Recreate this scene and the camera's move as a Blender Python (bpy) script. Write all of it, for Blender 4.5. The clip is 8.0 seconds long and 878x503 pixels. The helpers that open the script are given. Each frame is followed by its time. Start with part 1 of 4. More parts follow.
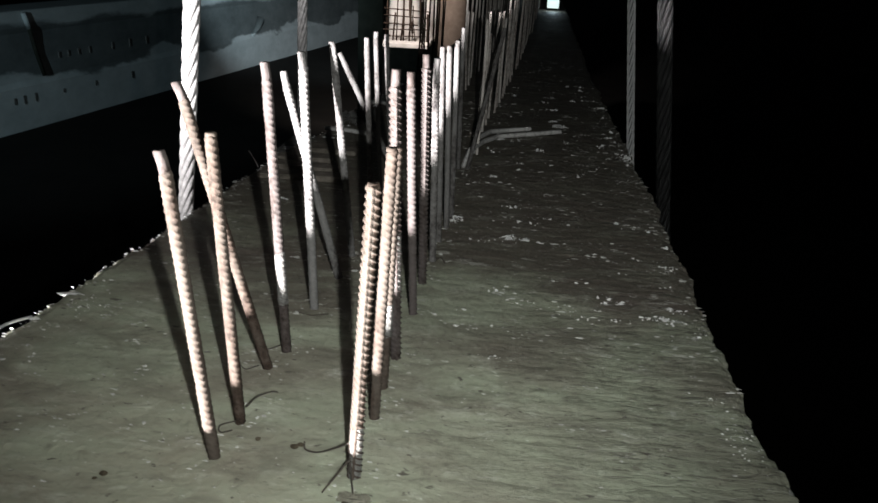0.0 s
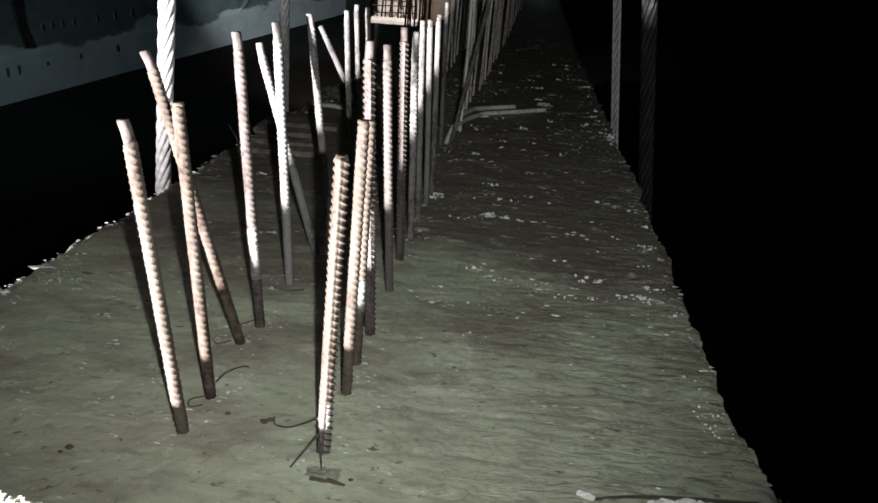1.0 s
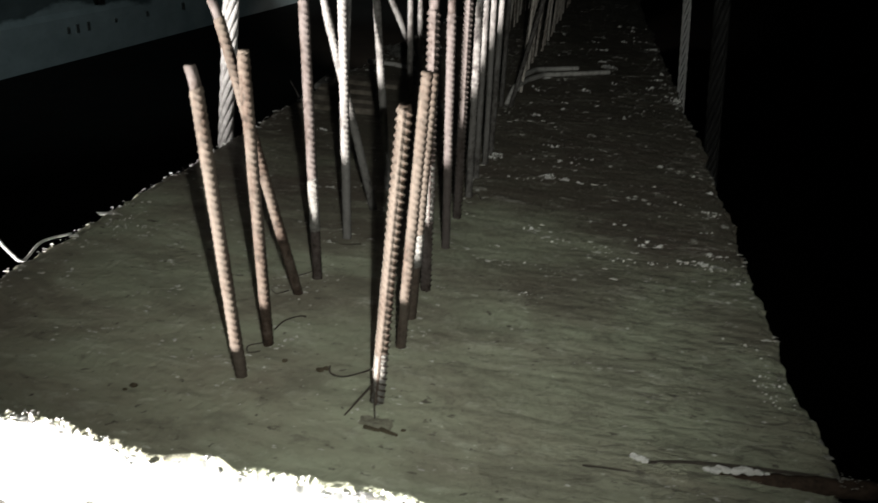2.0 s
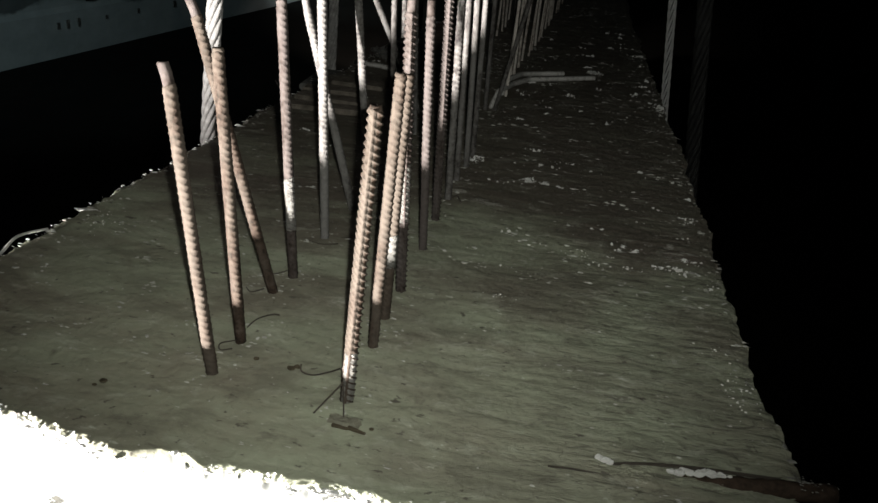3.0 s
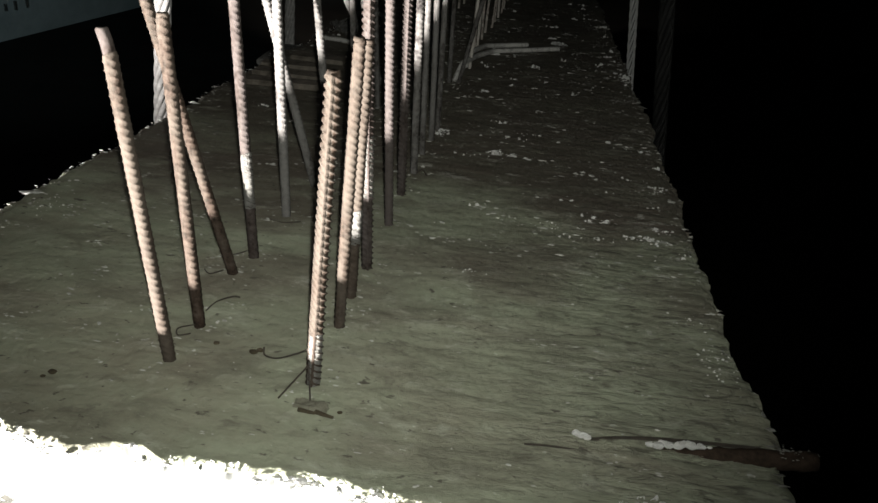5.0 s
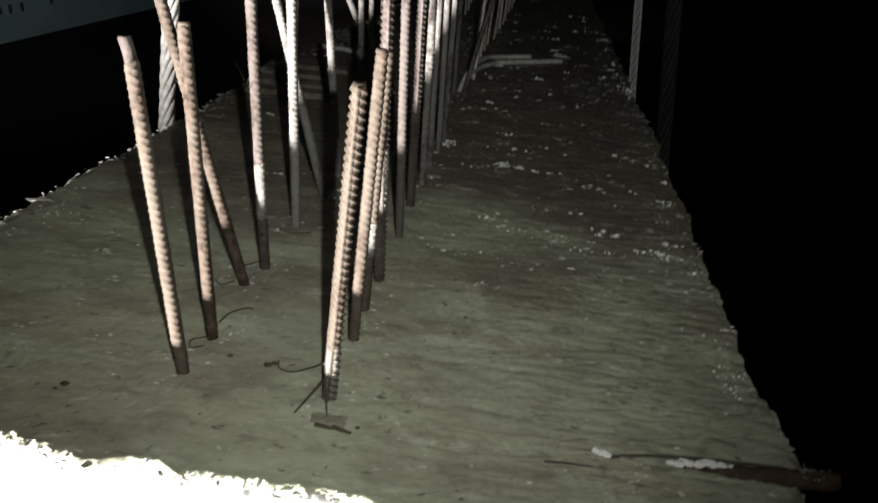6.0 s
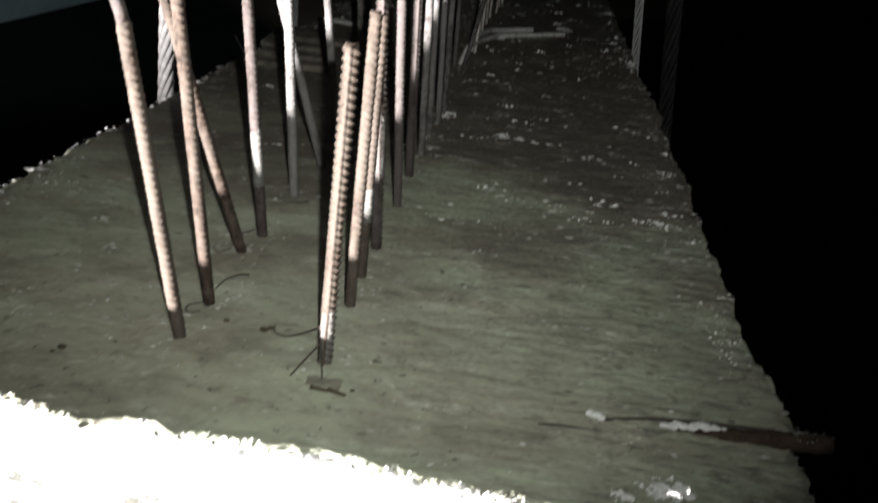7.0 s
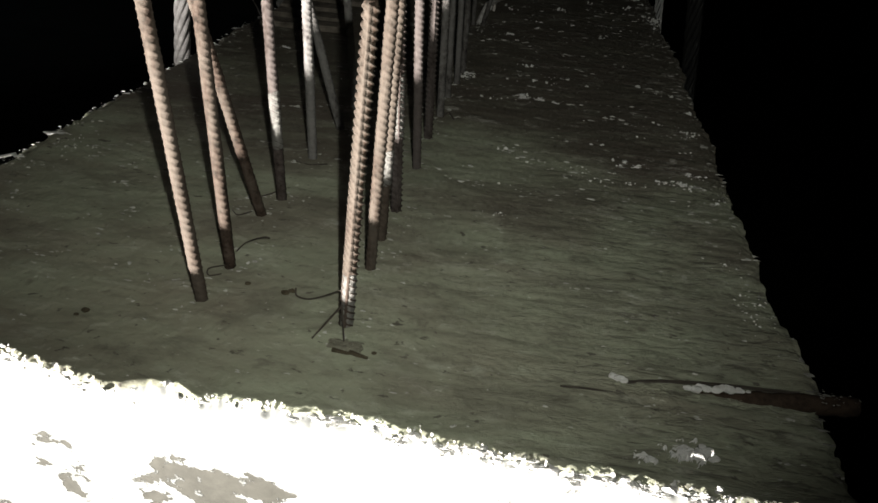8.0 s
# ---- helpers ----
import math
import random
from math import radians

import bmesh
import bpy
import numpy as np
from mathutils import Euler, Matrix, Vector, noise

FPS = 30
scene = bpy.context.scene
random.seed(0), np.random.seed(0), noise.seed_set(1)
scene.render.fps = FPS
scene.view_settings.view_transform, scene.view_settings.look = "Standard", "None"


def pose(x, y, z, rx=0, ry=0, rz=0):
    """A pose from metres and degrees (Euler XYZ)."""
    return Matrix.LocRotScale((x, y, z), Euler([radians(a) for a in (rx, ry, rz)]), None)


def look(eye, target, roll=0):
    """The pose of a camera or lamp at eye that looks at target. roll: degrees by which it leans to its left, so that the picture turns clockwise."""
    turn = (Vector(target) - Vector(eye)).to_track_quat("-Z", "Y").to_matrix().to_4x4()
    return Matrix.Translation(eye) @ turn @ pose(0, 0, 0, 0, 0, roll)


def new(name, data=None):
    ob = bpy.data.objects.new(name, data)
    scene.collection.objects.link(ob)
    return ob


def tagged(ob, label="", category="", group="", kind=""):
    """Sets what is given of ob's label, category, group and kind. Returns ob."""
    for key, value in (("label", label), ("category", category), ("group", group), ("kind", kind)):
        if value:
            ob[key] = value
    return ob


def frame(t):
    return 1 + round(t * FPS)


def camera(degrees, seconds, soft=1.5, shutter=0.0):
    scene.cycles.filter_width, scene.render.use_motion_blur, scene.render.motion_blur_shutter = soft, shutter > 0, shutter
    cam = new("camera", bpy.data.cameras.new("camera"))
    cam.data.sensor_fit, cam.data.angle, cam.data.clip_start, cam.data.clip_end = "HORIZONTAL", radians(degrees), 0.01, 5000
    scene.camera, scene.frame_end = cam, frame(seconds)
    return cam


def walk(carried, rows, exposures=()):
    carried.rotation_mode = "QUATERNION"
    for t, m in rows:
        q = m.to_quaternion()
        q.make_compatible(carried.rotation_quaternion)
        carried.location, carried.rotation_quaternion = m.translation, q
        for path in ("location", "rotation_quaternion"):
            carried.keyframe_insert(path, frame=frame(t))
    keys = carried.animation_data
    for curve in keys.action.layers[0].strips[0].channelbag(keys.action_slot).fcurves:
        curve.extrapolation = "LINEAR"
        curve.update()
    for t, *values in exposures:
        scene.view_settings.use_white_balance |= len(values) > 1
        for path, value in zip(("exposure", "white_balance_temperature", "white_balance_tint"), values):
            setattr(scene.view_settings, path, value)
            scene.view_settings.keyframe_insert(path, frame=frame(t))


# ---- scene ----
cam = camera(60.0, 8.0, 1.5, 0.5)
PATH = [
    (0, (0.026, -0.142, 0.889), (-0.128, 1.702, 0.129), 2.9),
    (0.2, (0.033, -0.141, 0.886), (-0.101, 1.698, 0.110), 3.9),
    (0.5, (0.046, -0.13, 0.875), (-0.068, 1.69, 0.054), 4.4),
    (0.8, (0.062, -0.131, 0.876), (-0.059, 1.691, 0.060), 4.3),
    (1, (0.056, -0.13, 0.878), (-0.064, 1.696, 0.07), 3.8),
    (1.3, (0.055, -0.127, 0.875), (-0.117, 1.687, 0.050), 2.9),
    (1.5, (0.044, -0.131, 0.865), (-0.186, 1.649, -0.017), 2.7),
    (1.7, (0.042, -0.127, 0.852), (-0.236, 1.622, -0.079), 3.1),
    (2, (0.048, -0.129, 0.856), (-0.201, 1.64, -0.042), 3.9),
    (2.2, (0.066, -0.134, 0.863), (-0.165, 1.645, -0.015), 4.1),
    (3.5, (0.083, -0.134, 0.857), (-0.132, 1.642, -0.038), 5.9),
    (4, (0.077, -0.125, 0.851), (-0.118, 1.653, -0.043), 6.4),
    (4.5, (0.065, -0.097, 0.825), (-0.093, 1.662, -0.112), 5.0),
    (4.7, (0.079, -0.091, 0.826), (-0.062, 1.674, -0.104), 4.9),
    (5.8, (0.046, -0.080, 0.817), (-0.078, 1.682, -0.121), 5.1),
    (6, (0.029, -0.078, 0.823), (-0.083, 1.7, -0.086), 5.9),
    (6.2, (0.043, -0.088, 0.818), (-0.043, 1.715, -0.042), 7.7),
    (6.5, (0.092, -0.091, 0.828), (0.043, 1.72, -0.019), 7.1),
    (6.8, (0.072, -0.087, 0.818), (0.012, 1.696, -0.086), 6.5),
    (7, (0.049, -0.088, 0.8), (-0.069, 1.665, -0.155), 5.8),
    (7.2, (0.028, -0.071, 0.797), (-0.062, 1.642, -0.231), 6.0),
    (7.5, (0.026, -0.072, 0.791), (-0.091, 1.641, -0.235), 5.4),
    (8, (0.042, -0.079, 0.792), (-0.108, 1.621, -0.25), 5.0),
]
EXPOSURES = [(0, 0.22, 6130, 13), (0.5, 0.17, 6130, 13), (1, 0.22, 6130, 13), (1.3, 0.16, 6130, 13), (1.5, 0.18, 6130, 13), (2, -0.54, 6500, 10), (3.5, -0.53, 6500, 10), (4, -0.46, 6500, 10), (4.5, -0.36, 6500, 10), (6, -0.38, 6500, 10), (6.5, -0.16, 6250, 13), (6.8, -0.03, 6250, 13), (7, -0.1, 6250, 13), (7.5, -0.73, 6600, 10), (8, -0.85, 6600, 10)]
walk(cam, [(t, look(eye, target, roll)) for t, eye, target, roll in PATH], EXPOSURES)

# ---- night sky and the site's lamps ----
world = bpy.data.worlds.new("night")
scene.world = world
world.use_nodes = True
world.node_tree.nodes["Background"].inputs["Color"].default_value = (0.55, 0.75, 0.85, 1)
world.node_tree.nodes["Background"].inputs["Strength"].default_value = 0.003


def lamp(name, kind, eye, target, energy, colour, size, cone=None, blend=0.4):
    data = bpy.data.lights.new(name, kind)
    data.energy, data.color = energy, colour
    if kind == "SPOT":
        data.spot_size, data.spot_blend, data.shadow_soft_size = radians(cone), blend, size
    elif kind == "AREA":
        data.size = size
    else:
        data.shadow_soft_size = size
    ob = new(name, data)
    ob.matrix_world = look(eye, target)
    return ob


# work lamp standing low behind the end of the girder, tilted up at it
lamp("work_lamp", "SPOT", (-3.0, -3.2, -1.07), (-0.13, 0.895, 0.98), 26000, (1.0, 0.95, 0.91), 0.09, 42, 1.0)
# torch held beside the camera
lamp("torch", "SPOT", (0.108, -0.11, 0.87), (-0.5, 3.2, 0.0), 108, (0.98, 1.0, 0.92), 0.010, 94, 0.95)
# added cold spot, source unseen, that brightens the girder lying across the yard
lamp("yard_lamp", "SPOT", (-7.0, -2.0, 0.6), (-7.8, 19.0, 1.7), 1500, (0.70, 0.95, 1.0), 0.1, 48, 0.5)
# second added spot that lifts the further part of that girder
lamp("yard_lamp", "SPOT", (-3.6, 13.0, 0.3), (-6.4, 27.0, 1.2), 1500, (0.80, 0.97, 1.0), 0.1, 62, 0.5)
# warm lamp over the far scaffold
lamp("scaffold_lamp", "SPOT", (-2.1, 12.0, 1.6), (-2.05, 14.9, -0.4), 850, (1.0, 0.88, 0.78), 0.12, 76, 0.6)
# small site lamp standing far along the girder
lamp("far_lamp", "POINT", (0.53, 11.4, 0.12), (0.5, 9, 0), 1.0, (0.75, 0.95, 1.0), 0.08)


# ---- materials ----
def material(name, build, metallic=0.0, rough=0.7):
    m = bpy.data.materials.new(name)
    m.use_nodes = True
    nt = m.node_tree
    b = nt.nodes["Principled BSDF"]
    b.inputs["Metallic"].default_value = metallic
    b.inputs["Roughness"].default_value = rough
    b.inputs["Specular IOR Level"].default_value = 0.5 if rough < 0.7 else 0.15
    build(nt, b)
    return m


def coords(nt, scale=(1, 1, 1), kind="Object"):
    c = nt.nodes.new("ShaderNodeTexCoord")
    mp = nt.nodes.new("ShaderNodeMapping")
    mp.inputs["Scale"].default_value = scale
    nt.links.new(c.outputs[kind], mp.inputs["Vector"])
    return mp.outputs["Vector"]


def noise_of(nt, vec, scale, detail=6, rough=0.6, distortion=0.0):
    n = nt.nodes.new("ShaderNodeTexNoise")
    n.inputs["Scale"].default_value, n.inputs["Detail"].default_value = scale, detail
    n.inputs["Roughness"].default_value, n.inputs["Distortion"].default_value = rough, distortion
    nt.links.new(vec, n.inputs["Vector"])
    return n.outputs["Fac"]


def ramp(nt, fac, *stops):
    r = nt.nodes.new("ShaderNodeValToRGB")
    e = r.color_ramp.elements
    while len(e) < len(stops):
        e.new(0.5)
    for el, (p, c) in zip(e, stops):
        el.position = p
        el.color = (*c, 1) if isinstance(c, tuple) else (c, c, c, 1)
    nt.links.new(fac, r.inputs["Fac"])
    return r.outputs["Color"]


def mix(nt, fac, a, b, mode="MIX"):
    m = nt.nodes.new("ShaderNodeMix")
    m.data_type, m.blend_type = "RGBA", mode
    for sock, v in ((m.inputs["Factor"], fac), (m.inputs["A"], a), (m.inputs["B"], b)):
        if hasattr(v, "is_output"):
            nt.links.new(v, sock)
        elif isinstance(v, tuple):
            sock.default_value = (*v, 1)
        else:
            sock.default_value = v
    return m.outputs["Result"]


def calc(nt, op, a, b):
    m = nt.nodes.new("ShaderNodeMath")
    m.operation = op
    for sock, v in zip(m.inputs, (a, b)):
        if hasattr(v, "is_output"):
            nt.links.new(v, sock)
        else:
            sock.default_value = v
    return m.outputs[0]


def bump(nt, b, height, distance, strength=1.0):
    n = nt.nodes.new("ShaderNodeBump")
    n.inputs["Distance"].default_value, n.inputs["Strength"].default_value = distance, strength
    nt.links.new(height, n.inputs["Height"])
    nt.links.new(n.outputs["Normal"], b.inputs["Normal"])


def top_concrete(nt, b):
    v = coords(nt)
    streak = noise_of(nt, coords(nt, (2.6, 5.2, 6)), 1.3, 10, 0.68, 0.35)
    fine = noise_of(nt, coords(nt, (0.6, 1, 1)), 120, 8, 0.72)
    mid = noise_of(nt, coords(nt, (0.6, 1.2, 1)), 15, 10, 0.72, 0.5)
    patch = noise_of(nt, coords(nt, (1.0, 1.9, 1)), 1.7, 7, 0.62, 0.6)
    col = ramp(nt, streak, (0.28, (0.205, 0.212, 0.156)), (0.5, (0.282, 0.302, 0.217)), (0.72, (0.345, 0.365, 0.270)))
    col = mix(nt, ramp(nt, patch, (0.42, 0.0), (0.64, 0.75)), col, (0.21, 0.187, 0.142))
    # brown tone that deepens further along the girder
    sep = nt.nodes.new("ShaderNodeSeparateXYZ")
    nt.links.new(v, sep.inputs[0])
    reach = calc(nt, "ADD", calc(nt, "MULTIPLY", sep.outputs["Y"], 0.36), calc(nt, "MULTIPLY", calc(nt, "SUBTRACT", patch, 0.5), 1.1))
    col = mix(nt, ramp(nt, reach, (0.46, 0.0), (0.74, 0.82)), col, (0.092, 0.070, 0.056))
    # long dark broom scratches
    comb = noise_of(nt, coords(nt, (15, 66, 6)), 1.0, 7, 0.72, 0.9)
    right = ramp(nt, calc(nt, "ADD", sep.outputs["X"], calc(nt, "MULTIPLY", patch, 0.8)), (0.30, 0.0), (0.75, 1.0))
    col = mix(nt, calc(nt, "MULTIPLY", right, ramp(nt, comb, (0.39, 0.85), (0.47, 0.0))), col, (0.09, 0.085, 0.065))
    col = mix(nt, ramp(nt, mid, (0.54, 0.0), (0.70, 0.6)), col, (0.47, 0.48, 0.39))
    col = mix(nt, ramp(nt, mid, (0.34, 0.65), (0.43, 0.0)), col, (0.12, 0.11, 0.085))
    pits = noise_of(nt, coords(nt, (0.7, 1.2, 1)), 48, 5, 0.6, 0.3)
    col = mix(nt, ramp(nt, pits, (0.32, 0.9), (0.37, 0.0)), col, (0.07, 0.06, 0.048))
    flecks = noise_of(nt, coords(nt, (0.55, 1.3, 1)), 30, 9, 0.75, 1.2)
    spread = calc(nt, "ADD", flecks, calc(nt, "MULTIPLY", calc(nt, "SUBTRACT", noise_of(nt, coords(nt, (1, 1.6, 1)), 5.0, 4, 0.6), 0.5), 0.5))
    rough_part = ramp(nt, calc(nt, "ADD", reach, calc(nt, "MULTIPLY", sep.outputs["X"], 0.45)), (0.25, 0.12), (0.6, 1.0))
    col = mix(nt, calc(nt, "MULTIPLY", rough_part, ramp(nt, spread, (0.605, 0.0), (0.655, 0.6))), col, (0.52, 0.51, 0.45))
    col = mix(nt, calc(nt, "MULTIPLY", rough_part, ramp(nt, spread, (0.345, 0.75), (0.39, 0.0))), col, (0.085, 0.078, 0.06))
    col = mix(nt, ramp(nt, pits, (0.655, 0.0), (0.73, 0.6)), col, (0.66, 0.67, 0.57))
    col = mix(nt, ramp(nt, fine, (0.67, 0.0), (0.75, 0.6)), col, (0.7, 0.7, 0.62))
    col = mix(nt, ramp(nt, fine, (0.30, 0.6), (0.38, 0.0)), col, (0.11, 0.10, 0.08))
    # wide damp stains with soft rims
    damp = noise_of(nt, coords(nt, (1.0, 2.4, 1)), 4.2, 8, 0.66, 0.8)
    col = mix(nt, ramp(nt, damp, (0.52, 0.0), (0.64, 0.62)), col, (0.15, 0.145, 0.108))
    nt.links.new(col, b.inputs["Base Color"])
    nt.links.new(ramp(nt, patch, (0.35, 0.55), (0.7, 0.8)), b.inputs["Roughness"])
    relief = calc(nt, "ADD", calc(nt, "ADD", calc(nt, "MULTIPLY", streak, 0.2), calc(nt, "MULTIPLY", calc(nt, "MULTIPLY", comb, right), 0.8)), calc(nt, "ADD", calc(nt, "MULTIPLY", mid, 0.5), calc(nt, "MULTIPLY", fine, 0.2)))
    bump(nt, b, relief, 0.010, 0.9)


def end_paint(nt, b):
    v = coords(nt)
    big = noise_of(nt, coords(nt, (1, 1, 1.3)), 7.0, 9, 0.62, 0.15)
    fine = noise_of(nt, v, 34, 8, 0.7, 0.4)
    sep = nt.nodes.new("ShaderNodeSeparateXYZ")
    nt.links.new(v, sep.inputs[0])
    # a long flaked area some way below the top edge, and scattered chips
    depth = calc(nt, "MULTIPLY", calc(nt, "ADD", sep.outputs["Z"], 0.135), -2.5)
    side = calc(nt, "ABSOLUTE", calc(nt, "ADD", sep.outputs["X"], 0.40), 0.0)
    near = calc(nt, "MAXIMUM", calc(nt, "SUBTRACT", 0.16, side), -0.12)
    flake = calc(nt, "ADD", calc(nt, "ADD", big, calc(nt, "MINIMUM", depth, 0.055)), calc(nt, "MULTIPLY", near, 0.5))
    mask = ramp(nt, flake, (0.585, 0.0), (0.6, 1.0))
    chips = ramp(nt, fine, (0.315, 1.0), (0.335, 0.0))
    paint = ramp(nt, noise_of(nt, v, 9, 5), (0.3, (0.140, 0.147, 0.138)), (0.7, (0.185, 0.191, 0.182)))
    bare = ramp(nt, fine, (0.3, (0.024, 0.0235, 0.019)), (0.7, (0.046, 0.045, 0.037)))
    col = mix(nt, mask, paint, bare)
    col = mix(nt, chips, col, (0.04, 0.038, 0.032))
    nt.links.new(col, b.inputs["Base Color"])
    bump(nt, b, calc(nt, "SUBTRACT", calc(nt, "MULTIPLY", fine, 0.3), mask), 0.003, 0.8)


def crust_stone(nt, b):
    v = coords(nt)
    n = noise_of(nt, v, 60, 6, 0.7)
    col = ramp(nt, n, (0.3, (0.26, 0.255, 0.23)), (0.65, (0.54, 0.535, 0.495)))
    nt.links.new(col, b.inputs["Base Color"])
    bump(nt, b, n, 0.004)


def rebar_steel(low, middle, high, dusty):
    def build(nt, b):
        v = coords(nt)
        g = nt.nodes.new("ShaderNodeObjectInfo")
        n = noise_of(nt, v, 60, 7, 0.72)
        dust = noise_of(nt, coords(nt, (25, 25, 6)), 1.0, 7, 0.68)
        rust = ramp(nt, n, (0.36, low), (0.5, middle), (0.66, high))
        amount = calc(nt, "ADD", dust, calc(nt, "MULTIPLY", calc(nt, "SUBTRACT", g.outputs["Random"], 0.5), 0.2))
        col = mix(nt, ramp(nt, amount, (0.42, 0.0), (0.60, 0.7)), rust, dusty)
        nt.links.new(col, b.inputs["Base Color"])
        bump(nt, b, n, 0.0025, 1.0)
    return build


def dark_rust(nt, b):
    n = noise_of(nt, coords(nt), 70, 7, 0.7)
    nt.links.new(ramp(nt, n, (0.3, (0.016, 0.011, 0.008)), (0.7, (0.055, 0.038, 0.027))), b.inputs["Base Color"])
    bump(nt, b, n, 0.002)


def rope_steel(nt, b):
    n = noise_of(nt, coords(nt), 40, 6, 0.65)
    wires = nt.nodes.new("ShaderNodeTexWave")
    wires.inputs["Scale"].default_value, wires.inputs["Distortion"].default_value = 110, 1.0
    nt.links.new(coords(nt), wires.inputs["Vector"])
    nt.links.new(ramp(nt, n, (0.3, (0.16, 0.157, 0.15)), (0.7, (0.42, 0.412, 0.40))), b.inputs["Base Color"])
    bump(nt, b, calc(nt, "ADD", n, wires.outputs["Fac"]), 0.001, 0.6)


def plain_concrete(low, high, scale=3.0):
    def build(nt, b):
        n = noise_of(nt, coords(nt), scale, 9, 0.68, 0.3)
        nt.links.new(ramp(nt, n, (0.3, low), (0.7, high)), b.inputs["Base Color"])
        bump(nt, b, noise_of(nt, coords(nt), scale * 9, 6), 0.006)
    return build


def whitewash(nt, b):
    # pale wash with a wavy upper border and dark runs on old grey concrete
    v = coords(nt)
    sep = nt.nodes.new("ShaderNodeSeparateXYZ")
    nt.links.new(v, sep.inputs[0])
    wav = noise_of(nt, coords(nt, (0.45, 0.45, 0.9)), 1.0, 5, 0.55)
    level = calc(nt, "ADD", calc(nt, "MULTIPLY", wav, 1.5), calc(nt, "MULTIPLY", sep.outputs["Z"], -1.0))
    mask = ramp(nt, calc(nt, "SUBTRACT", level, 2.15), (0.46, 0.0), (0.54, 1.0))
    stains = noise_of(nt, coords(nt, (0.8, 0.8, 1.3)), 1.3, 9, 0.7)
    runs = noise_of(nt, coords(nt, (2.4, 2.4, 1.1)), 1.0, 5, 0.6)
    upper = calc(nt, "ADD", sep.outputs["Z"], calc(nt, "MULTIPLY", noise_of(nt, coords(nt, (0.3, 0.3, 0.5)), 1.0, 6, 0.6), 0.9))
    band = ramp(nt, calc(nt, "ADD", upper, 1.0), (0.44, 0.0), (0.52, 0.85))
    mask = calc(nt, "MAXIMUM", mask, band)
    col = mix(nt, mask, ramp(nt, stains, (0.3, (0.10, 0.115, 0.115)), (0.7, (0.2, 0.22, 0.22))), ramp(nt, stains, (0.3, (0.38, 0.42, 0.42)), (0.7, (0.58, 0.62, 0.62))))
    col = mix(nt, ramp(nt, runs, (0.22, 0.5), (0.33, 0.0)), col, (0.09, 0.10, 0.10))
    nt.links.new(col, b.inputs["Base Color"])
    bump(nt, b, stains, 0.01)


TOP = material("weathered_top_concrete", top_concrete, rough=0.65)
# darkened copy of the rope steel, shade painted in for rope and strand gaps
SHADED_ROPE = material("shaded_dark_rope", plain_concrete((0.010, 0.010, 0.010), (0.045, 0.045, 0.044), 25), metallic=0.8, rough=0.42)
SLATE = material("dull_grey_plate", plain_concrete((0.07, 0.07, 0.066), (0.20, 0.197, 0.185), 25), rough=0.9)
# far bars: colour raised to make up for the weak torch light there
FAR_BAR = material("grey_rebar_brightened", rebar_steel((0.091, 0.072, 0.058), (0.321, 0.283, 0.251), (0.546, 0.500, 0.450), (0.640, 0.603, 0.549)), rough=0.75)
EDGE_CRUST = material("grey_mortar_crust", plain_concrete((0.07, 0.069, 0.063), (0.30, 0.295, 0.27), 25), rough=0.9)
PAINT = material("flaking_white_limewash", end_paint, rough=0.75)
SIDE = material("cast_side_concrete", plain_concrete((0.09, 0.088, 0.078), (0.22, 0.215, 0.19)), rough=0.8)
CRUST = material("pale_mortar", crust_stone, rough=0.85)
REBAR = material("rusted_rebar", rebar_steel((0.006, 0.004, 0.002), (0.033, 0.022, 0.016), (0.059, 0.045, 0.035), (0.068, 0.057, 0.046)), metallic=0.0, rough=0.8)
# bent bars: likewise brightened in colour, as little lamp light reaches them
PALE_BAR = material("pale_rebar_brightened", rebar_steel((0.2, 0.19, 0.175), (0.48, 0.465, 0.44), (0.6, 0.59, 0.56), (0.64, 0.63, 0.6)), rough=0.7)
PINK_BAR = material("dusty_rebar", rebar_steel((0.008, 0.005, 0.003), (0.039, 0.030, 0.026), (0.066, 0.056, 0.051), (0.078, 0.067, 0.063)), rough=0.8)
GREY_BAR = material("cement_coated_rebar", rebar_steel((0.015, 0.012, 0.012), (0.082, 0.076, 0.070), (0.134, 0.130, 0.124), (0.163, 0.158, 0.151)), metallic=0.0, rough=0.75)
RUST = material("dark_rust", dark_rust, rough=0.95)
# pale mortar, whitened further where the work lamp's glare is missing
BRIGHT_MORTAR = material("brightened_mortar", plain_concrete((0.80, 0.795, 0.76), (0.93, 0.925, 0.9), 90), rough=0.85)
# pale colour for the brightest stretch of lamp light on a bar
LIT_SLEEVE = material("cement_splash", plain_concrete((0.10, 0.096, 0.086), (0.22, 0.216, 0.201), 70), rough=0.85)
BRIGHT_ROPE = material("bright_galvanised_rope", plain_concrete((0.55, 0.55, 0.54), (0.80, 0.80, 0.79), 60), metallic=0.4, rough=0.35)
ROPE = material("galvanised_rope", rope_steel, metallic=0.1, rough=0.62)
WASH = material("whitewashed_concrete", whitewash, rough=0.85)
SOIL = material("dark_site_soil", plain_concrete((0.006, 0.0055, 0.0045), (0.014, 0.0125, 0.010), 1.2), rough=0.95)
WARM = material("plastered_pier_concrete", plain_concrete((0.30, 0.28, 0.255), (0.58, 0.55, 0.51), 1.6), rough=0.85)
BROWN = material("brown_stained_concrete", plain_concrete((0.090, 0.069, 0.054), (0.180, 0.144, 0.114), 2.5), rough=0.85)
NEAR_BLACK = material("near_black_matt", plain_concrete((0.012, 0.014, 0.010), (0.03, 0.032, 0.025), 4.0), rough=0.8)
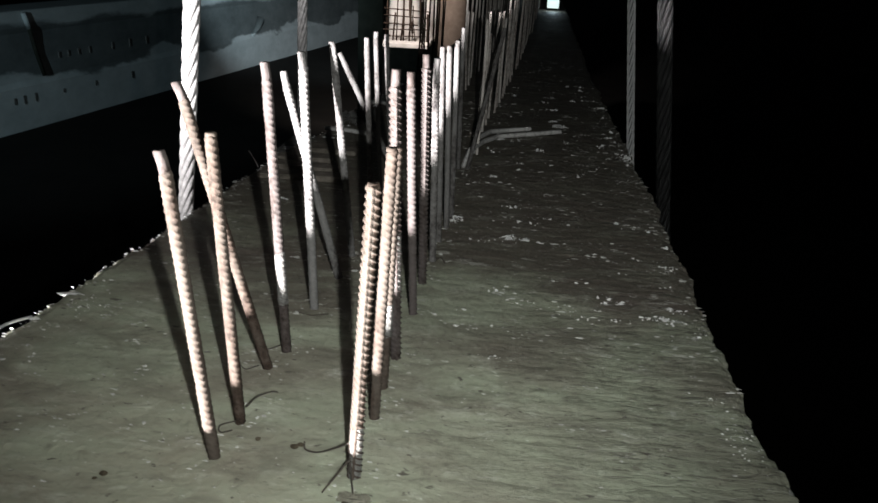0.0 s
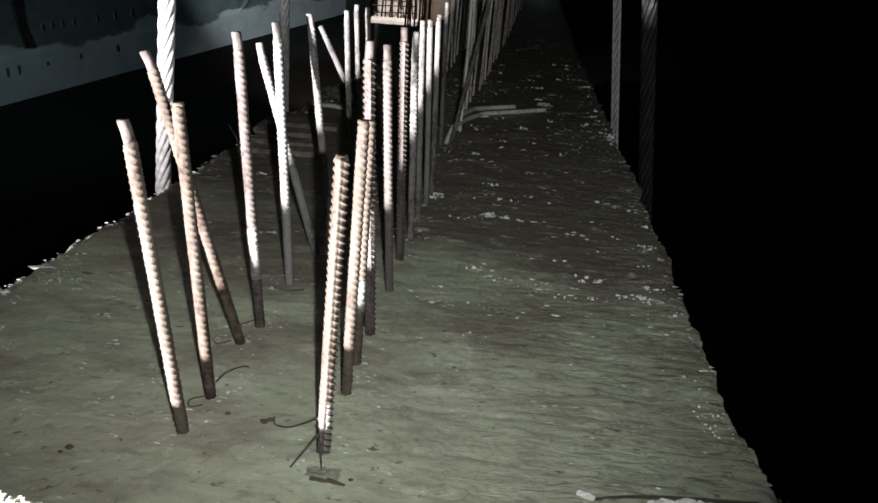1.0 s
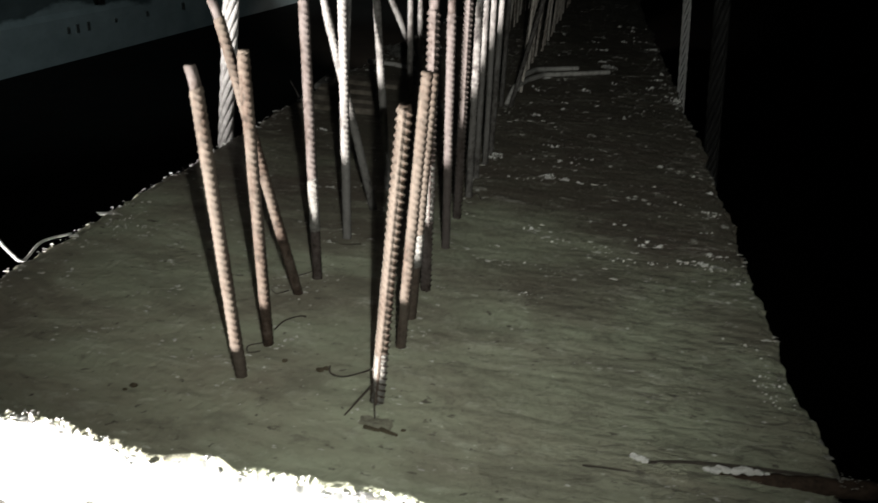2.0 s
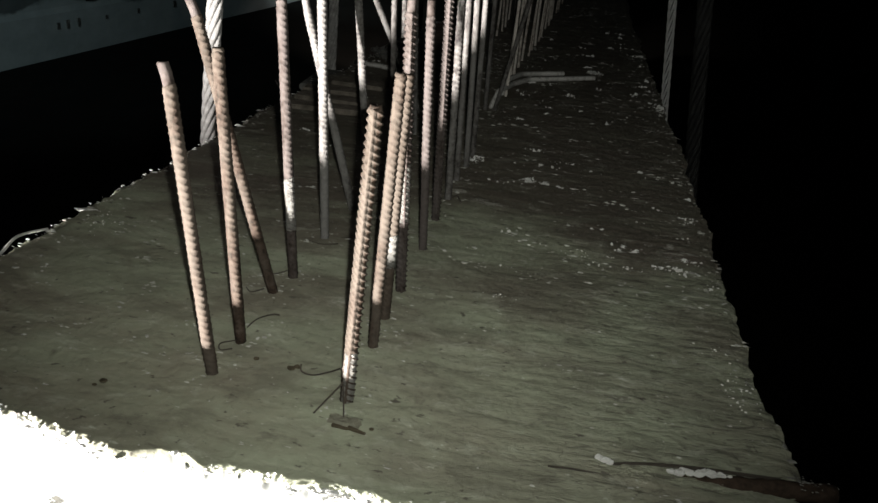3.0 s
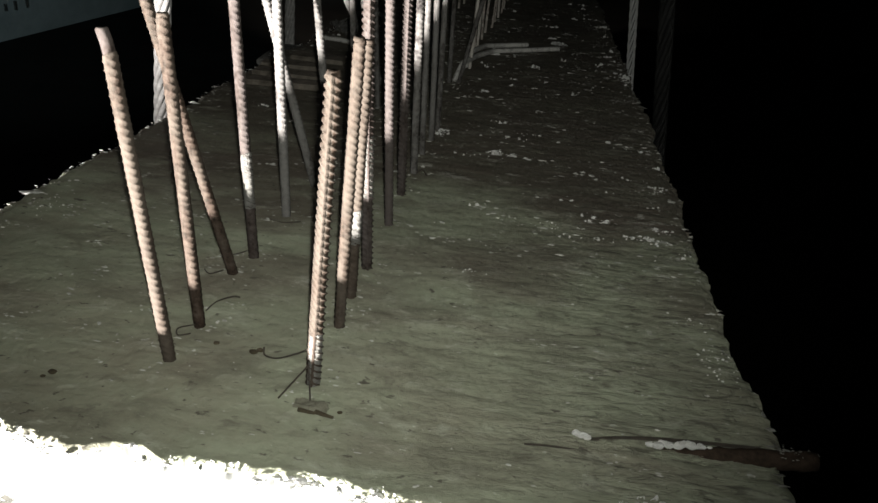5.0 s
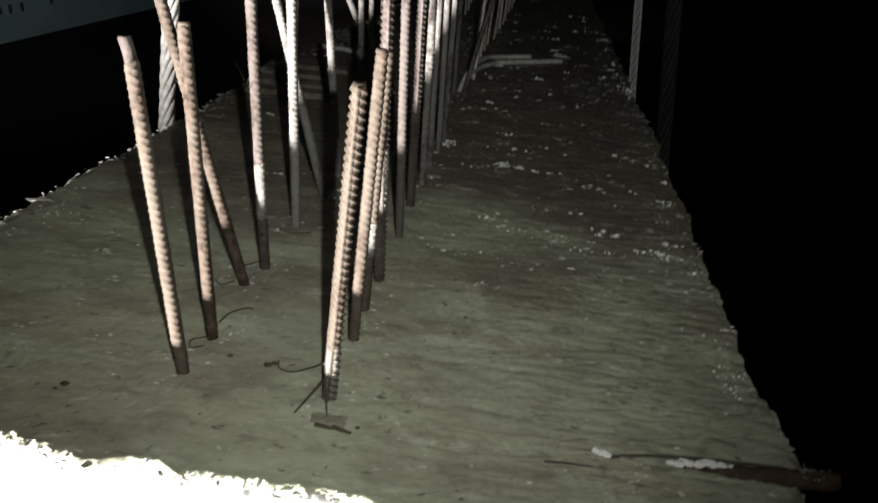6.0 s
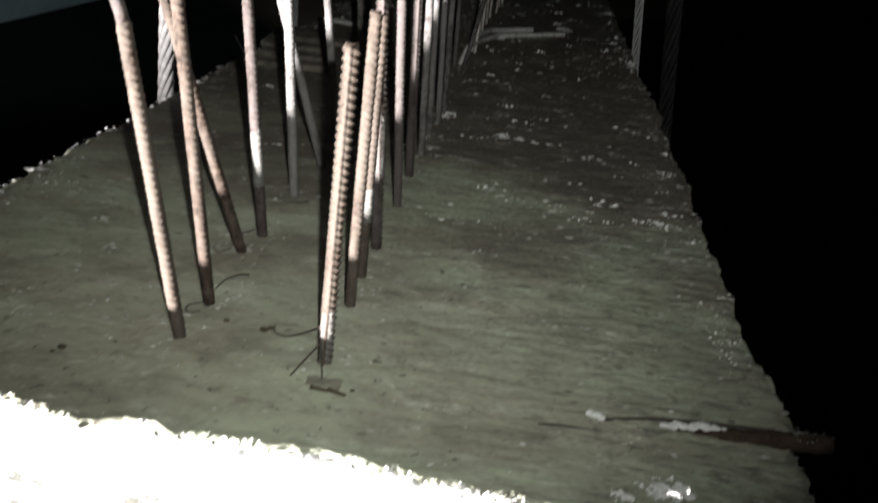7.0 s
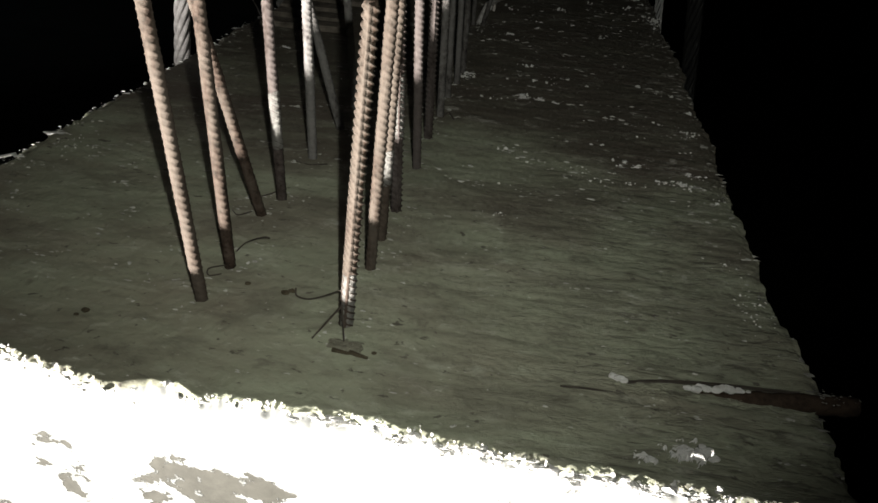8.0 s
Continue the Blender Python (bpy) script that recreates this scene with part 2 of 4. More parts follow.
OLD_PLY = material("weathered_green_ply", plain_concrete((0.06, 0.072, 0.06), (0.13, 0.145, 0.12), 3.0), rough=0.8)
TIMBER = material("old_timber", plain_concrete((0.05, 0.04, 0.025), (0.13, 0.11, 0.075), 60.0), rough=0.85)
OFFCUT = material("muddy_offcut", plain_concrete((0.18, 0.172, 0.130), (0.30, 0.292, 0.225), 70.0), rough=0.9)
BOARD = material("muddy_board", plain_concrete((0.08, 0.070, 0.056), (0.28, 0.245, 0.205), 22.0), rough=0.95)
WIRE = material("black_wire_and_gap", plain_concrete((0.03, 0.025, 0.02), (0.08, 0.065, 0.05), 60), rough=0.6)
GALV = material("bright_wire", plain_concrete((0.5, 0.5, 0.48), (0.7, 0.7, 0.68), 60), metallic=0.3, rough=0.45)


# ---- building helpers ----
def mesh_of(name, verts, faces, mat, smooth=False):
    me = bpy.data.meshes.new(name)
    me.from_pydata([tuple(v) for v in verts], [], faces)
    me.materials.append(mat)
    if smooth:
        me.polygons.foreach_set("use_smooth", [True] * len(me.polygons))
    me.update()
    return me


def part(name, me, parent, label=""):
    ob = new(name, me)
    ob.parent = parent
    if label:
        tagged(ob, label)
    return ob


def box(verts, faces, x0, x1, y0, y1, z0, z1):
    n = len(verts)
    verts += [(x, y, z) for z in (z0, z1) for y in (y0, y1) for x in (x0, x1)]
    faces += [tuple(n + i for i in q) for q in ((0, 2, 3, 1), (4, 5, 7, 6), (0, 1, 5, 4), (2, 6, 7, 3), (0, 4, 6, 2), (1, 3, 7, 5))]


def bevelled_box(x0, x1, y0, y1, z0, z1, mat, bevel=0.01, name="block"):
    bm = bmesh.new()
    bmesh.ops.create_cube(bm, size=1)
    for v in bm.verts:
        v.co = Vector(((x0 + x1) / 2 + v.co.x * (x1 - x0), (y0 + y1) / 2 + v.co.y * (y1 - y0), (z0 + z1) / 2 + v.co.z * (z1 - z0)))
    bmesh.ops.bevel(bm, geom=list(bm.edges), offset=bevel, segments=2, affect="EDGES")
    me = bpy.data.meshes.new(name)
    bm.to_mesh(me)
    bm.free()
    me.materials.append(mat)
    return me


def tube(points, radius, mat, name="tube", sides=8, cap=True):
    """A round tube along points, radius a number or a function of the fraction along it."""
    pts = [Vector(p) for p in points]
    verts, faces = [], []
    side = None
    for i, p in enumerate(pts):
        d = (pts[min(i + 1, len(pts) - 1)] - pts[max(i - 1, 0)]).normalized()
        if side is None:
            side = d.orthogonal().normalized()
        side = (side - d * side.dot(d)).normalized()
        up = d.cross(side)
        r = radius(i / (len(pts) - 1)) if callable(radius) else radius
        verts += [p + r * (math.cos(a) * side + math.sin(a) * up) for a in (2 * math.pi * k / sides for k in range(sides))]
    for i in range(len(pts) - 1):
        for k in range(sides):
            a, b = i * sides + k, i * sides + (k + 1) % sides
            faces.append((a, b, b + sides, a + sides))
    if cap:
        faces += [tuple(range(sides))[::-1], tuple(range(len(verts) - sides, len(verts)))]
    return mesh_of(name, verts, faces, mat, True)


def ribbed_bar(base, tip, radius=0.0105, pitch=0.0125, sink=0.03, sag=(0.0, 0.0), spin=0.0, rings=5, sides=16, mat=None, face=None, bare=None, flank=1.0):
    """A hot-rolled bar with slanting crescent ribs and two lengthwise ribs, its tip cut a little askew."""
    a, b = Vector(base), Vector(tip)
    axis = (b - a).normalized()
    a = a - axis * sink
    length = (b - a).length
    side = Vector(face) if face else axis.orthogonal()
    side = (side - axis * side.dot(axis)).normalized()
    up = axis.cross(side)
    bend = Vector((sag[0], sag[1], 0))
    n = max(8, int(length / pitch * rings))
    verts, faces = [], []
    for i in range(n + 1):
        s = i / n
        c = a + axis * (length * s) + bend * (4 * s * (1 - s))
        for k in range(sides):
            th = 2 * math.pi * k / sides + spin
            ph = length * s / pitch + 3 * th / (2 * math.pi)
            rib = max(0.0, math.cos(2 * math.pi * ph)) ** (4.0 if face else 6.0) * min(1.0, 0.15 + 1.6 * abs(math.sin(th)))
            seam = (0.0036 if face else 0.0011) if abs(math.cos(th)) > (0.982 if face else 0.93) else 0.0
            r = radius * (0.94 + 0.06 * noise.noise(c * 55)) + (0.0042 if face else 0.0024) * rib * radius / 0.0105 + seam
            q = c + r * (math.cos(th) * side + math.sin(th) * up)
            if i == n:
                q = q + axis * (0.35 * radius * math.cos(th + 1.0))
            verts.append(q)
    for i in range(n):
        for k in range(sides):
            p, q = i * sides + k, i * sides + (k + 1) % sides
            faces.append((p, q, q + sides, p + sides))
    faces.append(tuple(range(n * sides, (n + 1) * sides)))
    me = mesh_of("rebar", verts, faces, mat or REBAR, True)
    if bare:
        # bare: second, darker material between the lugs on one flank
        me.materials.append(bare)
        for p in me.polygons:
            i, k = divmod(p.index, sides)
            th = 2 * math.pi * (k + 0.5) / sides
            ph = length * (i + 0.5) / n / pitch + 3 * (th + spin) / (2 * math.pi)
            if i < n and math.sin(th) * flank > 0.12 and math.cos(2 * math.pi * ph) < 0.55:
                p.material_index = 1
    return me


def lumps(places, mat, name, tall=1.0):
    """Many small broken crumbs in one mesh; places are (x, y, z, size); tall above 1 makes them stubby and upright."""
    verts, faces = [], []
    for x, y, z, s in places:
        n = len(verts)
        sx, sy, sz = s * random.uniform(0.5, 2.8), s * random.uniform(0.4, 1.3), s * random.uniform(0.25, 0.7) * tall
        if tall > 1:
            sx, sy = s * random.uniform(0.5, 1.3), s * random.uniform(0.4, 1.1)
        t = random.uniform(0, 6.28)
        ring = []
        for lev, rr in ((-0.3, 1.0), (0.5, 0.75)):
            for k in range(6):
                a = t + k * math.pi / 3
                j = rr * random.uniform(0.2, 1.5)
                ring.append((x + math.cos(a) * sx * j, y + math.sin(a) * sy * j, z + sz * lev * random.uniform(0.6, 1.3)))
        verts += ring
        verts += [(x, y, z - sz * 0.6), (x + random.uniform(-0.3, 0.3) * sx, y + random.uniform(-0.3, 0.3) * sy, z + sz * random.uniform(0.7, 1.1))]
        for k in range(6):
            k2 = (k + 1) % 6
            faces += [(n + k, n + k2, n + 6 + k2, n + 6 + k), (n + 12, n + k2, n + k), (n + 13, n + 6 + k, n + 6 + k2)]
    return mesh_of(name, verts, faces, mat)


# ---- the girder ----
def lerp(table, y):
    for (ya, xa), (yb, xb) in zip(table, table[1:]):
        if y <= yb:
            return xa + (xb - xa) * (y - ya) / (yb - ya)
    return table[-1][1]


LEFT = [(0.0, -1.15), (1.3, -1.10), (1.67, -1.06), (2.1, -1.02), (2.5, -0.995), (2.75, -0.965), (3.2, -0.92), (3.45, -0.84), (4.1, -0.81), (5.1, -0.64), (7.9, -0.50), (16.0, -0.2)]
# the broken top edge of the painted end, and the straighter face under it
END_Y = [(-1.3, 0.79), (-0.7, 0.754), (-0.64, 0.744), (-0.57, 0.729), (-0.51, 0.711), (-0.47, 0.722), (-0.42, 0.738), (-0.37, 0.714), (-0.33, 0.724),
         (-0.27, 0.722), (-0.21, 0.719), (-0.16, 0.726), (-0.11, 0.727), (-0.08, 0.711), (0.03, 0.702), (0.17, 0.690), (0.43, 0.679), (0.6, 0.678)]
END_FACE = [(-1.3, 0.778), (-0.7, 0.742), (-0.4, 0.712), (0.0, 0.690), (0.6, 0.672)]
FAR_Y = 15.0


def left_edge(y):
    return lerp(LEFT, y) + 0.016 * noise.noise((y * 5.1, 3.3, 0)) + 0.010 * noise.noise((y * 17, 8.3, 0)) + 0.005 * noise.noise((y * 55, 1.3, 0))


def right_line(y):
    return 0.583 + 0.017 * min(1, max(0, (y - 1.2) / 1.2)) + 0.022 * max(0.0, y - 5.5)


def right_edge(y):
    base = right_line(y)
    return base + 0.018 * noise.noise((y * 4.3, 7.7, 0)) + 0.013 * noise.noise((y * 13, 2.3, 0)) + 0.007 * noise.noise((y * 47, 5.3, 0))


def end_edge(x):
    return lerp(END_Y, x) + 0.005 * noise.noise((x * 17, 4.3, 0)) + 0.007 * noise.noise((x * 39, 6.3, 0)) + 0.006 * noise.noise((x * 95, 2.3, 0))


def top_height(x, y):
    z = 0.006 * noise.noise((x * 3, y * 4, 0)) + 0.0022 * noise.noise((x * 4, y * 13, 4)) + 0.0016 * noise.noise((x * 17, y * 37, 9))
    z += 0.0012 * noise.noise((x * 90, y * 110, 2))
    # cross ridges left by the broom, deeper towards one edge
    z += (0.0007 + 0.0016 * min(1.0, max(0.0, (x + 0.1) / 0.4))) * noise.noise((x * 11, y * 68, 6))
    return z


def girder():
    root = tagged(new("precast_girder"), "long precast concrete girder with rough weathered top and flaking white end", "girder")
    # top skin
    nx = 600
    rows, y, step = [], 0.0, 0.0065
    while y < FAR_Y - 0.69:
        rows.append(y)
        step = 0.0065 if y < 2.6 else step * 1.035
        y += step
    rows.append(FAR_Y - 0.69)
    verts, faces = [], []
    for j, s in enumerate(rows):
        for i in range(nx + 1):
            u = i / nx
            yy0 = 0.69 + s
            xa, xb = left_edge(yy0), right_edge(yy0)
            x = xa + (xb - xa) * u
            y = yy0 + (end_edge(x) - 0.69) * max(0.0, 1 - s / 0.5)
            edge = min(x - xa, xb - x, (y - end_edge(x)) * 7.0)
            worn = max(0.0, 1 - edge / 0.035) ** 2
            z = top_height(x, y) - worn * (0.009 + 0.007 * noise.noise((x * 32, y * 32, 5)) + 0.007 * noise.noise((x * 90, y * 90, 7)))
            verts.append((x, y, z))
    w = nx + 1
    for j in range(len(rows) - 1):
        for i in range(nx):
            a = j * w + i
            faces.append((a, a + 1, a + w + 1, a + w))
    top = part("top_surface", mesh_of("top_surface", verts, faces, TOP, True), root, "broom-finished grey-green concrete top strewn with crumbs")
    # sides: a deep upper flange, a set-back web and a lower flange
    for name, edge_line, sgn in (("left_side", [verts[j * w] for j in range(len(rows))], 1), ("right_side", [verts[j * w + nx] for j in range(len(rows))], -1)):
        sv, sf = [], []
        prof = [(0.0, 0.0), (0.006, -0.03), (0.012, -0.32), (0.30, -0.55), (0.30, -1.75), (0.06, -1.98), (0.06, -2.78)]
        for (x, y, z) in edge_line:
            for d, h in prof:
                rim = max(0.0, 1 + h / 0.03)
                smooth_x = lerp(LEFT, y) if sgn > 0 else right_line(y)
                sv.append((x * rim + (smooth_x - sgn * 0.004) * (1 - rim) + sgn * d, y, z * rim + h))
        k = len(prof)
        for j in range(len(edge_line) - 1):
            for q in range(k - 1):
                a = j * k + q
                sf.append((a, a + 1, a + k + 1, a + k) if sgn < 0 else (a, a + k, a + k + 1, a + 1))
        part(name, mesh_of(name, sv, sf, SIDE, True), root)
    # underside and far end
    uv, uf = [], []
    box(uv, uf, -0.55, 0.52, 0.80, 8.0, -2.78, -2.70)
    box(uv, uf, -0.40, 0.60, 8.0, FAR_Y - 0.01, -2.78, -2.70)
    box(uv, uf, -0.2, 0.78, FAR_Y - 0.06, FAR_Y - 0.002, -2.70, -0.03)
    part("underside", mesh_of("underside", uv, uf, SIDE), root)
    # painted end block
    ev, ef = [], []
    levels = [0.0, -0.006, -0.013, -0.02, -0.028, -0.036, -0.046, -0.06, -0.075, -0.095, -0.12, -0.15, -0.19, -0.24, -0.3, -0.5, -0.9, -2.78]
    for i in range(nx + 1):
        x, y, z = verts[i]
        for li, h in enumerate(levels):
            rough = (0.005 * noise.noise((x * 14, h * 30, 2)) + 0.004 * noise.noise((x * 60, h * 60, 1))) * max(0.12, 1 + h / 0.05)
            blend = min(1.0, -h / 0.022)
            ev.append((x, y * (1 - blend) + (lerp(END_Y, x) + (lerp(END_FACE, x) - lerp(END_Y, x)) * min(1.0, -h / 0.10) - 0.005) * blend + (rough if li else 0), z * (1 - blend) + h))
    k = len(levels)
    for i in range(nx):
        for q in range(k - 1):
            a = i * k + q
            ef.append((a, a + 1, a + k + 1, a + k))
    part("painted_end", mesh_of("painted_end", ev, ef, PAINT, True), root, "flaking white limewash over grey concrete")
    # crumbly fringes along the edges
    rnd = []
    for _ in range(900):
        x = random.uniform(-1.13, 0.57)
        if noise.noise((x * 9, 5.5, 0)) + random.uniform(-0.35, 0.35) > -0.05:
            rnd.append((x, end_edge(x) + random.uniform(-0.012, 0.001), random.uniform(-0.016, 0.001), random.choice((0.0012, 0.002, 0.003, 0.0045, 0.006))))
    # upright burrs of mortar that stand over the edge, in runs
    burrs = []
    for _ in range(900):
        x = random.uniform(-1.13, 0.57)
        if noise.noise((x * 7, 1.5, 0)) + 0.35 * noise.noise((x * 31, 2.5, 0)) + random.uniform(-0.3, 0.3) > -0.02:
            size = random.choice((0.0015, 0.002, 0.003, 0.004)) * (1.25 if x > 0 else 1.0)
            burrs.append((x, end_edge(x) + random.gauss(0.002, 0.004), random.uniform(-0.012, 0.002), size))
    tagged(part("burr_crust", lumps(burrs, BRIGHT_MORTAR, "burr_crust", 2.6), root, "upright white mortar burrs"), kind="stuff")
    tagged(part("end_fringe", lumps(rnd, BRIGHT_MORTAR, "end_fringe"), root, "crumbling white mortar fringe"), kind="stuff")
    rnd = []
    for _ in range(700):
        y = random.uniform(0.75, 5.0)
        big = random.random() < 0.022
        rnd.append((left_edge(y) + random.uniform(-0.003, 0.022), y, random.uniform(-0.010, 0.003), random.uniform(0.008, 0.015) if big else random.choice((0.0009, 0.0013, 0.002, 0.003))))
    # edge crumbs carry the lamp's glare in their colour
    tagged(part("left_fringe", lumps(rnd, BRIGHT_MORTAR, "left_fringe"), root, "mortar crust on the edge, whitened in place of lamp light"), kind="stuff")
    rnd = []
    for _ in range(520):
        y = random.uniform(0.7, 5.5)
        rnd.append((right_edge(y) + random.uniform(-0.035, -0.004), y, random.uniform(-0.020, -0.004), random.choice((0.002, 0.003, 0.004, 0.007))))
    tagged(part("right_fringe", lumps(rnd, EDGE_CRUST, "right_fringe"), root, "broken concrete edge"), kind="stuff")
    return root


girder()

# ---- starter bars ----
BAR_GROUP = "starter bars along the girder"
# base x, base y, tip x, tip y, tip z
NEAR = [
    (-0.455, 0.95, -0.515, 0.98, 0.558), (-0.447, 1.064, -0.480, 1.094, 0.563), (-0.455, 1.264, -0.620, 1.294, 0.606),
    (-0.435, 1.340, -0.468, 1.370, 0.643), (-0.428, 1.561, -0.453, 1.591, 0.636), (-0.411, 1.766, -0.563, 1.796, 0.554),
    (-0.409, 1.932, -0.471, 1.962, 0.613), (-0.371, 2.659, -0.615, 2.689, 0.481),
    (-0.195, 0.939, -0.172, 0.969, 0.535), (-0.192, 1.121, -0.173, 1.151, 0.544), (-0.194, 1.235, -0.181, 1.265, 0.515), (-0.185, 1.358, -0.205, 1.372, 0.645),
    (-0.177, 1.585, -0.206, 1.615, 0.602), (-0.176, 1.776, -0.193, 1.806, 0.617), (-0.165, 1.928, -0.182, 1.958, 0.587),
]
MID = [
    (-0.164, 2.094, -0.182, 2.124, 0.597), (-0.152, 2.236, -0.174, 2.266, 0.583), (-0.145, 2.351, -0.159, 2.381, 0.587),
    (-0.169, 2.953, -0.182, 2.983, 0.566), (-0.423, 2.314, -0.449, 2.344, 0.583), (-0.412, 2.441, -0.443, 2.471, 0.589),
    (-0.381, 2.515, -0.419, 2.545, 0.574), (-0.130, 2.960, -0.02, 3.12, 0.56),
]


def bar_label(lean):
    return "leaning rusty ribbed rebar dusted with cement on girder top" if lean > 0.1 else "upright rusty ribbed rebar dusted with cement on girder top"


def starter_bar(bx, by, tx, ty, tz, near, tip_lean, mat, swath=None, face=None, plain=0.0, bare=None):
    """A bar with its plain sheared tip."""
    a, b = Vector((bx, by, 0)), Vector((tx, ty, tz))
    root = tagged(new("rebar"), bar_label(abs(tx - bx)), "rebar", BAR_GROUP)
    axis = (b - a).normalized()
    tip = plain if plain else 0.035 if near else 0.02
    neck = b - axis * tip
    # pale sleeve paints the stronger lamp light low on the shaft
    if swath:
        part("cement_splash", ribbed_bar(a + axis * swath[0], a + axis * swath[1], 0.0116, 0.0142, 0.0, (0, 0), 1.0, 7, 18, LIT_SLEEVE), root, "bright lower end of the lit stretch, put into the colour")
    part("shaft", ribbed_bar(a, neck, 0.0105 if near else 0.009, 0.0128, 0.03, (0, 0), random.uniform(0, 6), 8 if near else 4, 32 if face else 20 if near else 10, mat, face, bare), root)
    part("cut_tip", tube([neck - axis * 0.004, neck, neck + axis * tip * 0.5 + Vector((tip_lean * 0.3, 0, 0)), b + Vector((tip_lean, 0, 0)), b + axis * 0.002 + Vector((tip_lean, 0, 0))],
                         lambda f: (0.0096 if f < 0.9 else 0.0080) * (1 if near else 0.86), PINK_BAR if tip_lean < -0.004 else mat, "cut_tip", 14), root, "plain sheared tip")


for i, (bx, by, tx, ty, tz) in enumerate(NEAR + MID):
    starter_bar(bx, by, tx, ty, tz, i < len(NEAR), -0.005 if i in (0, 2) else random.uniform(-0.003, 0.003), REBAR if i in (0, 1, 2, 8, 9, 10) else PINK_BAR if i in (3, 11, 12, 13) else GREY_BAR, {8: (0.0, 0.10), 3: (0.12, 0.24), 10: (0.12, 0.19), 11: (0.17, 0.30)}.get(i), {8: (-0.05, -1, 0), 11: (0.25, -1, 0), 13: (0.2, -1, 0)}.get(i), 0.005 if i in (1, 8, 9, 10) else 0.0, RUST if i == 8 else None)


def far_row(x_at, y0, y1, gap, low, high, mat):
    y = y0
    while y < y1:
        x = x_at(y) + random.uniform(-0.02, 0.02)
        lean = random.gauss(0.006, 0.007)
        me = ribbed_bar((x, y, 0), (x + lean, y + random.gauss(0, 0.02), random.uniform(low, high)), 0.0066, 0.03, 0.03, (random.uniform(-0.006, 0.006), 0), 0, 3, 8, mat)
        tagged(new("rebar", me), bar_label(abs(lean)), "rebar", BAR_GROUP)
        y += gap * random.uniform(0.85, 1.1)


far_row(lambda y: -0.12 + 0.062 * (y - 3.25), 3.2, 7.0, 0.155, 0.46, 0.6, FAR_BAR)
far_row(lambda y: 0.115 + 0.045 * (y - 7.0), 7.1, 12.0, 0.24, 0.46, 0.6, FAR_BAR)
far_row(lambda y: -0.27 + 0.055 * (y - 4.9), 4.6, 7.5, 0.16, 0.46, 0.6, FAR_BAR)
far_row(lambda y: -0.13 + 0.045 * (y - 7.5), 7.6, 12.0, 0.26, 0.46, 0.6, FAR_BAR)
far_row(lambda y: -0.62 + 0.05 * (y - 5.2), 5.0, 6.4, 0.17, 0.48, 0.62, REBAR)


# ---- wire ropes of the lifting sling ----
def wire_rope(points, radius, label, lay=0.34, strands=6, mat=None, slack=False):
    root = tagged(new("wire_rope"), label, "wire rope", "lifting sling ropes")
    pts = [Vector(p) for p in points]
    seg = [(b - a).length for a, b in zip(pts, pts[1:])]
    total = sum(seg)
    n = int(total / 0.016)
    r = radius * (0.27 if slack else 0.35)
    if slack:
        part("heart", tube(pts, radius * 0.62, SHADED_ROPE, "heart", 10), root, "dark heart that paints shade between the strands")
    for s in range(strands):
        line = []
        for i in range(n + 1):
            d = total * i / n
            acc = 0.0
            for a, b, l in zip(pts, pts[1:], seg):
                if d <= acc + l + 1e-6:
                    c, axis = a.lerp(b, (d - acc) / l), (b - a).normalized()
                    break
                acc += l
            ref = Vector((1, 0, 0))
            ref = (ref - axis * ref.dot(axis)).normalized()
            up = axis.cross(ref)
            an = 2 * math.pi * (s / strands + d / lay)
            line.append(c + (radius - r) * (math.cos(an) * ref + math.sin(an) * up))
        part("strand", tube(line, r, mat or ROPE, "strand", 8), root)
    return root


wire_rope([(-1.13, 2.30, -2.5), (-1.075, 2.28, -0.05), (-0.959, 2.2, 0.71), (-0.60, 2.0, 3.2)], 0.027, "thick galvanised wire rope sling passing the girder edge")
wire_rope([(-1.05, 3.5, -2.5), (-0.993, 3.5, -0.05), (-0.974, 3.5, 0.629), (-0.90, 3.5, 3.2)], 0.024, "galvanised wire rope sling behind the leaning bars")
wire_rope([(1.04, 2.9, -2.5), (0.671, 2.9, 0.015), (0.568, 2.9, 0.723), (0.157, 2.9, 3.55)], 0.031, "thick wire rope sling hanging in shadow, shade put into its colour", mat=SHADED_ROPE)
wire_rope([(0.96, 3.6, -2.5), (0.626, 3.6, 0.03), (0.539, 3.6, 0.69), (0.2, 3.6, 3.2)], 0.02, "thin galvanised wire rope sling beside the girder edge", 0.28, 6, BRIGHT_ROPE, True)

# ---- ground and distance ----
gv, gf = [], []
for j in range(61):
    for i in range(61):
        x, y = (i - 30) * abs(i - 30) * 0.35, (j - 30) * abs(j - 30) * 0.35
        gv.append((x, y, -2.79 + 0.02 * noise.noise((x * 0.4, y * 0.4, 1))))
for j in range(60):
    for i in range(60):
        a = j * 61 + i
        gf.append((a, a + 1, a + 62, a + 61))
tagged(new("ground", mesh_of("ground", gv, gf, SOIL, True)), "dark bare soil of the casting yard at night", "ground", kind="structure")


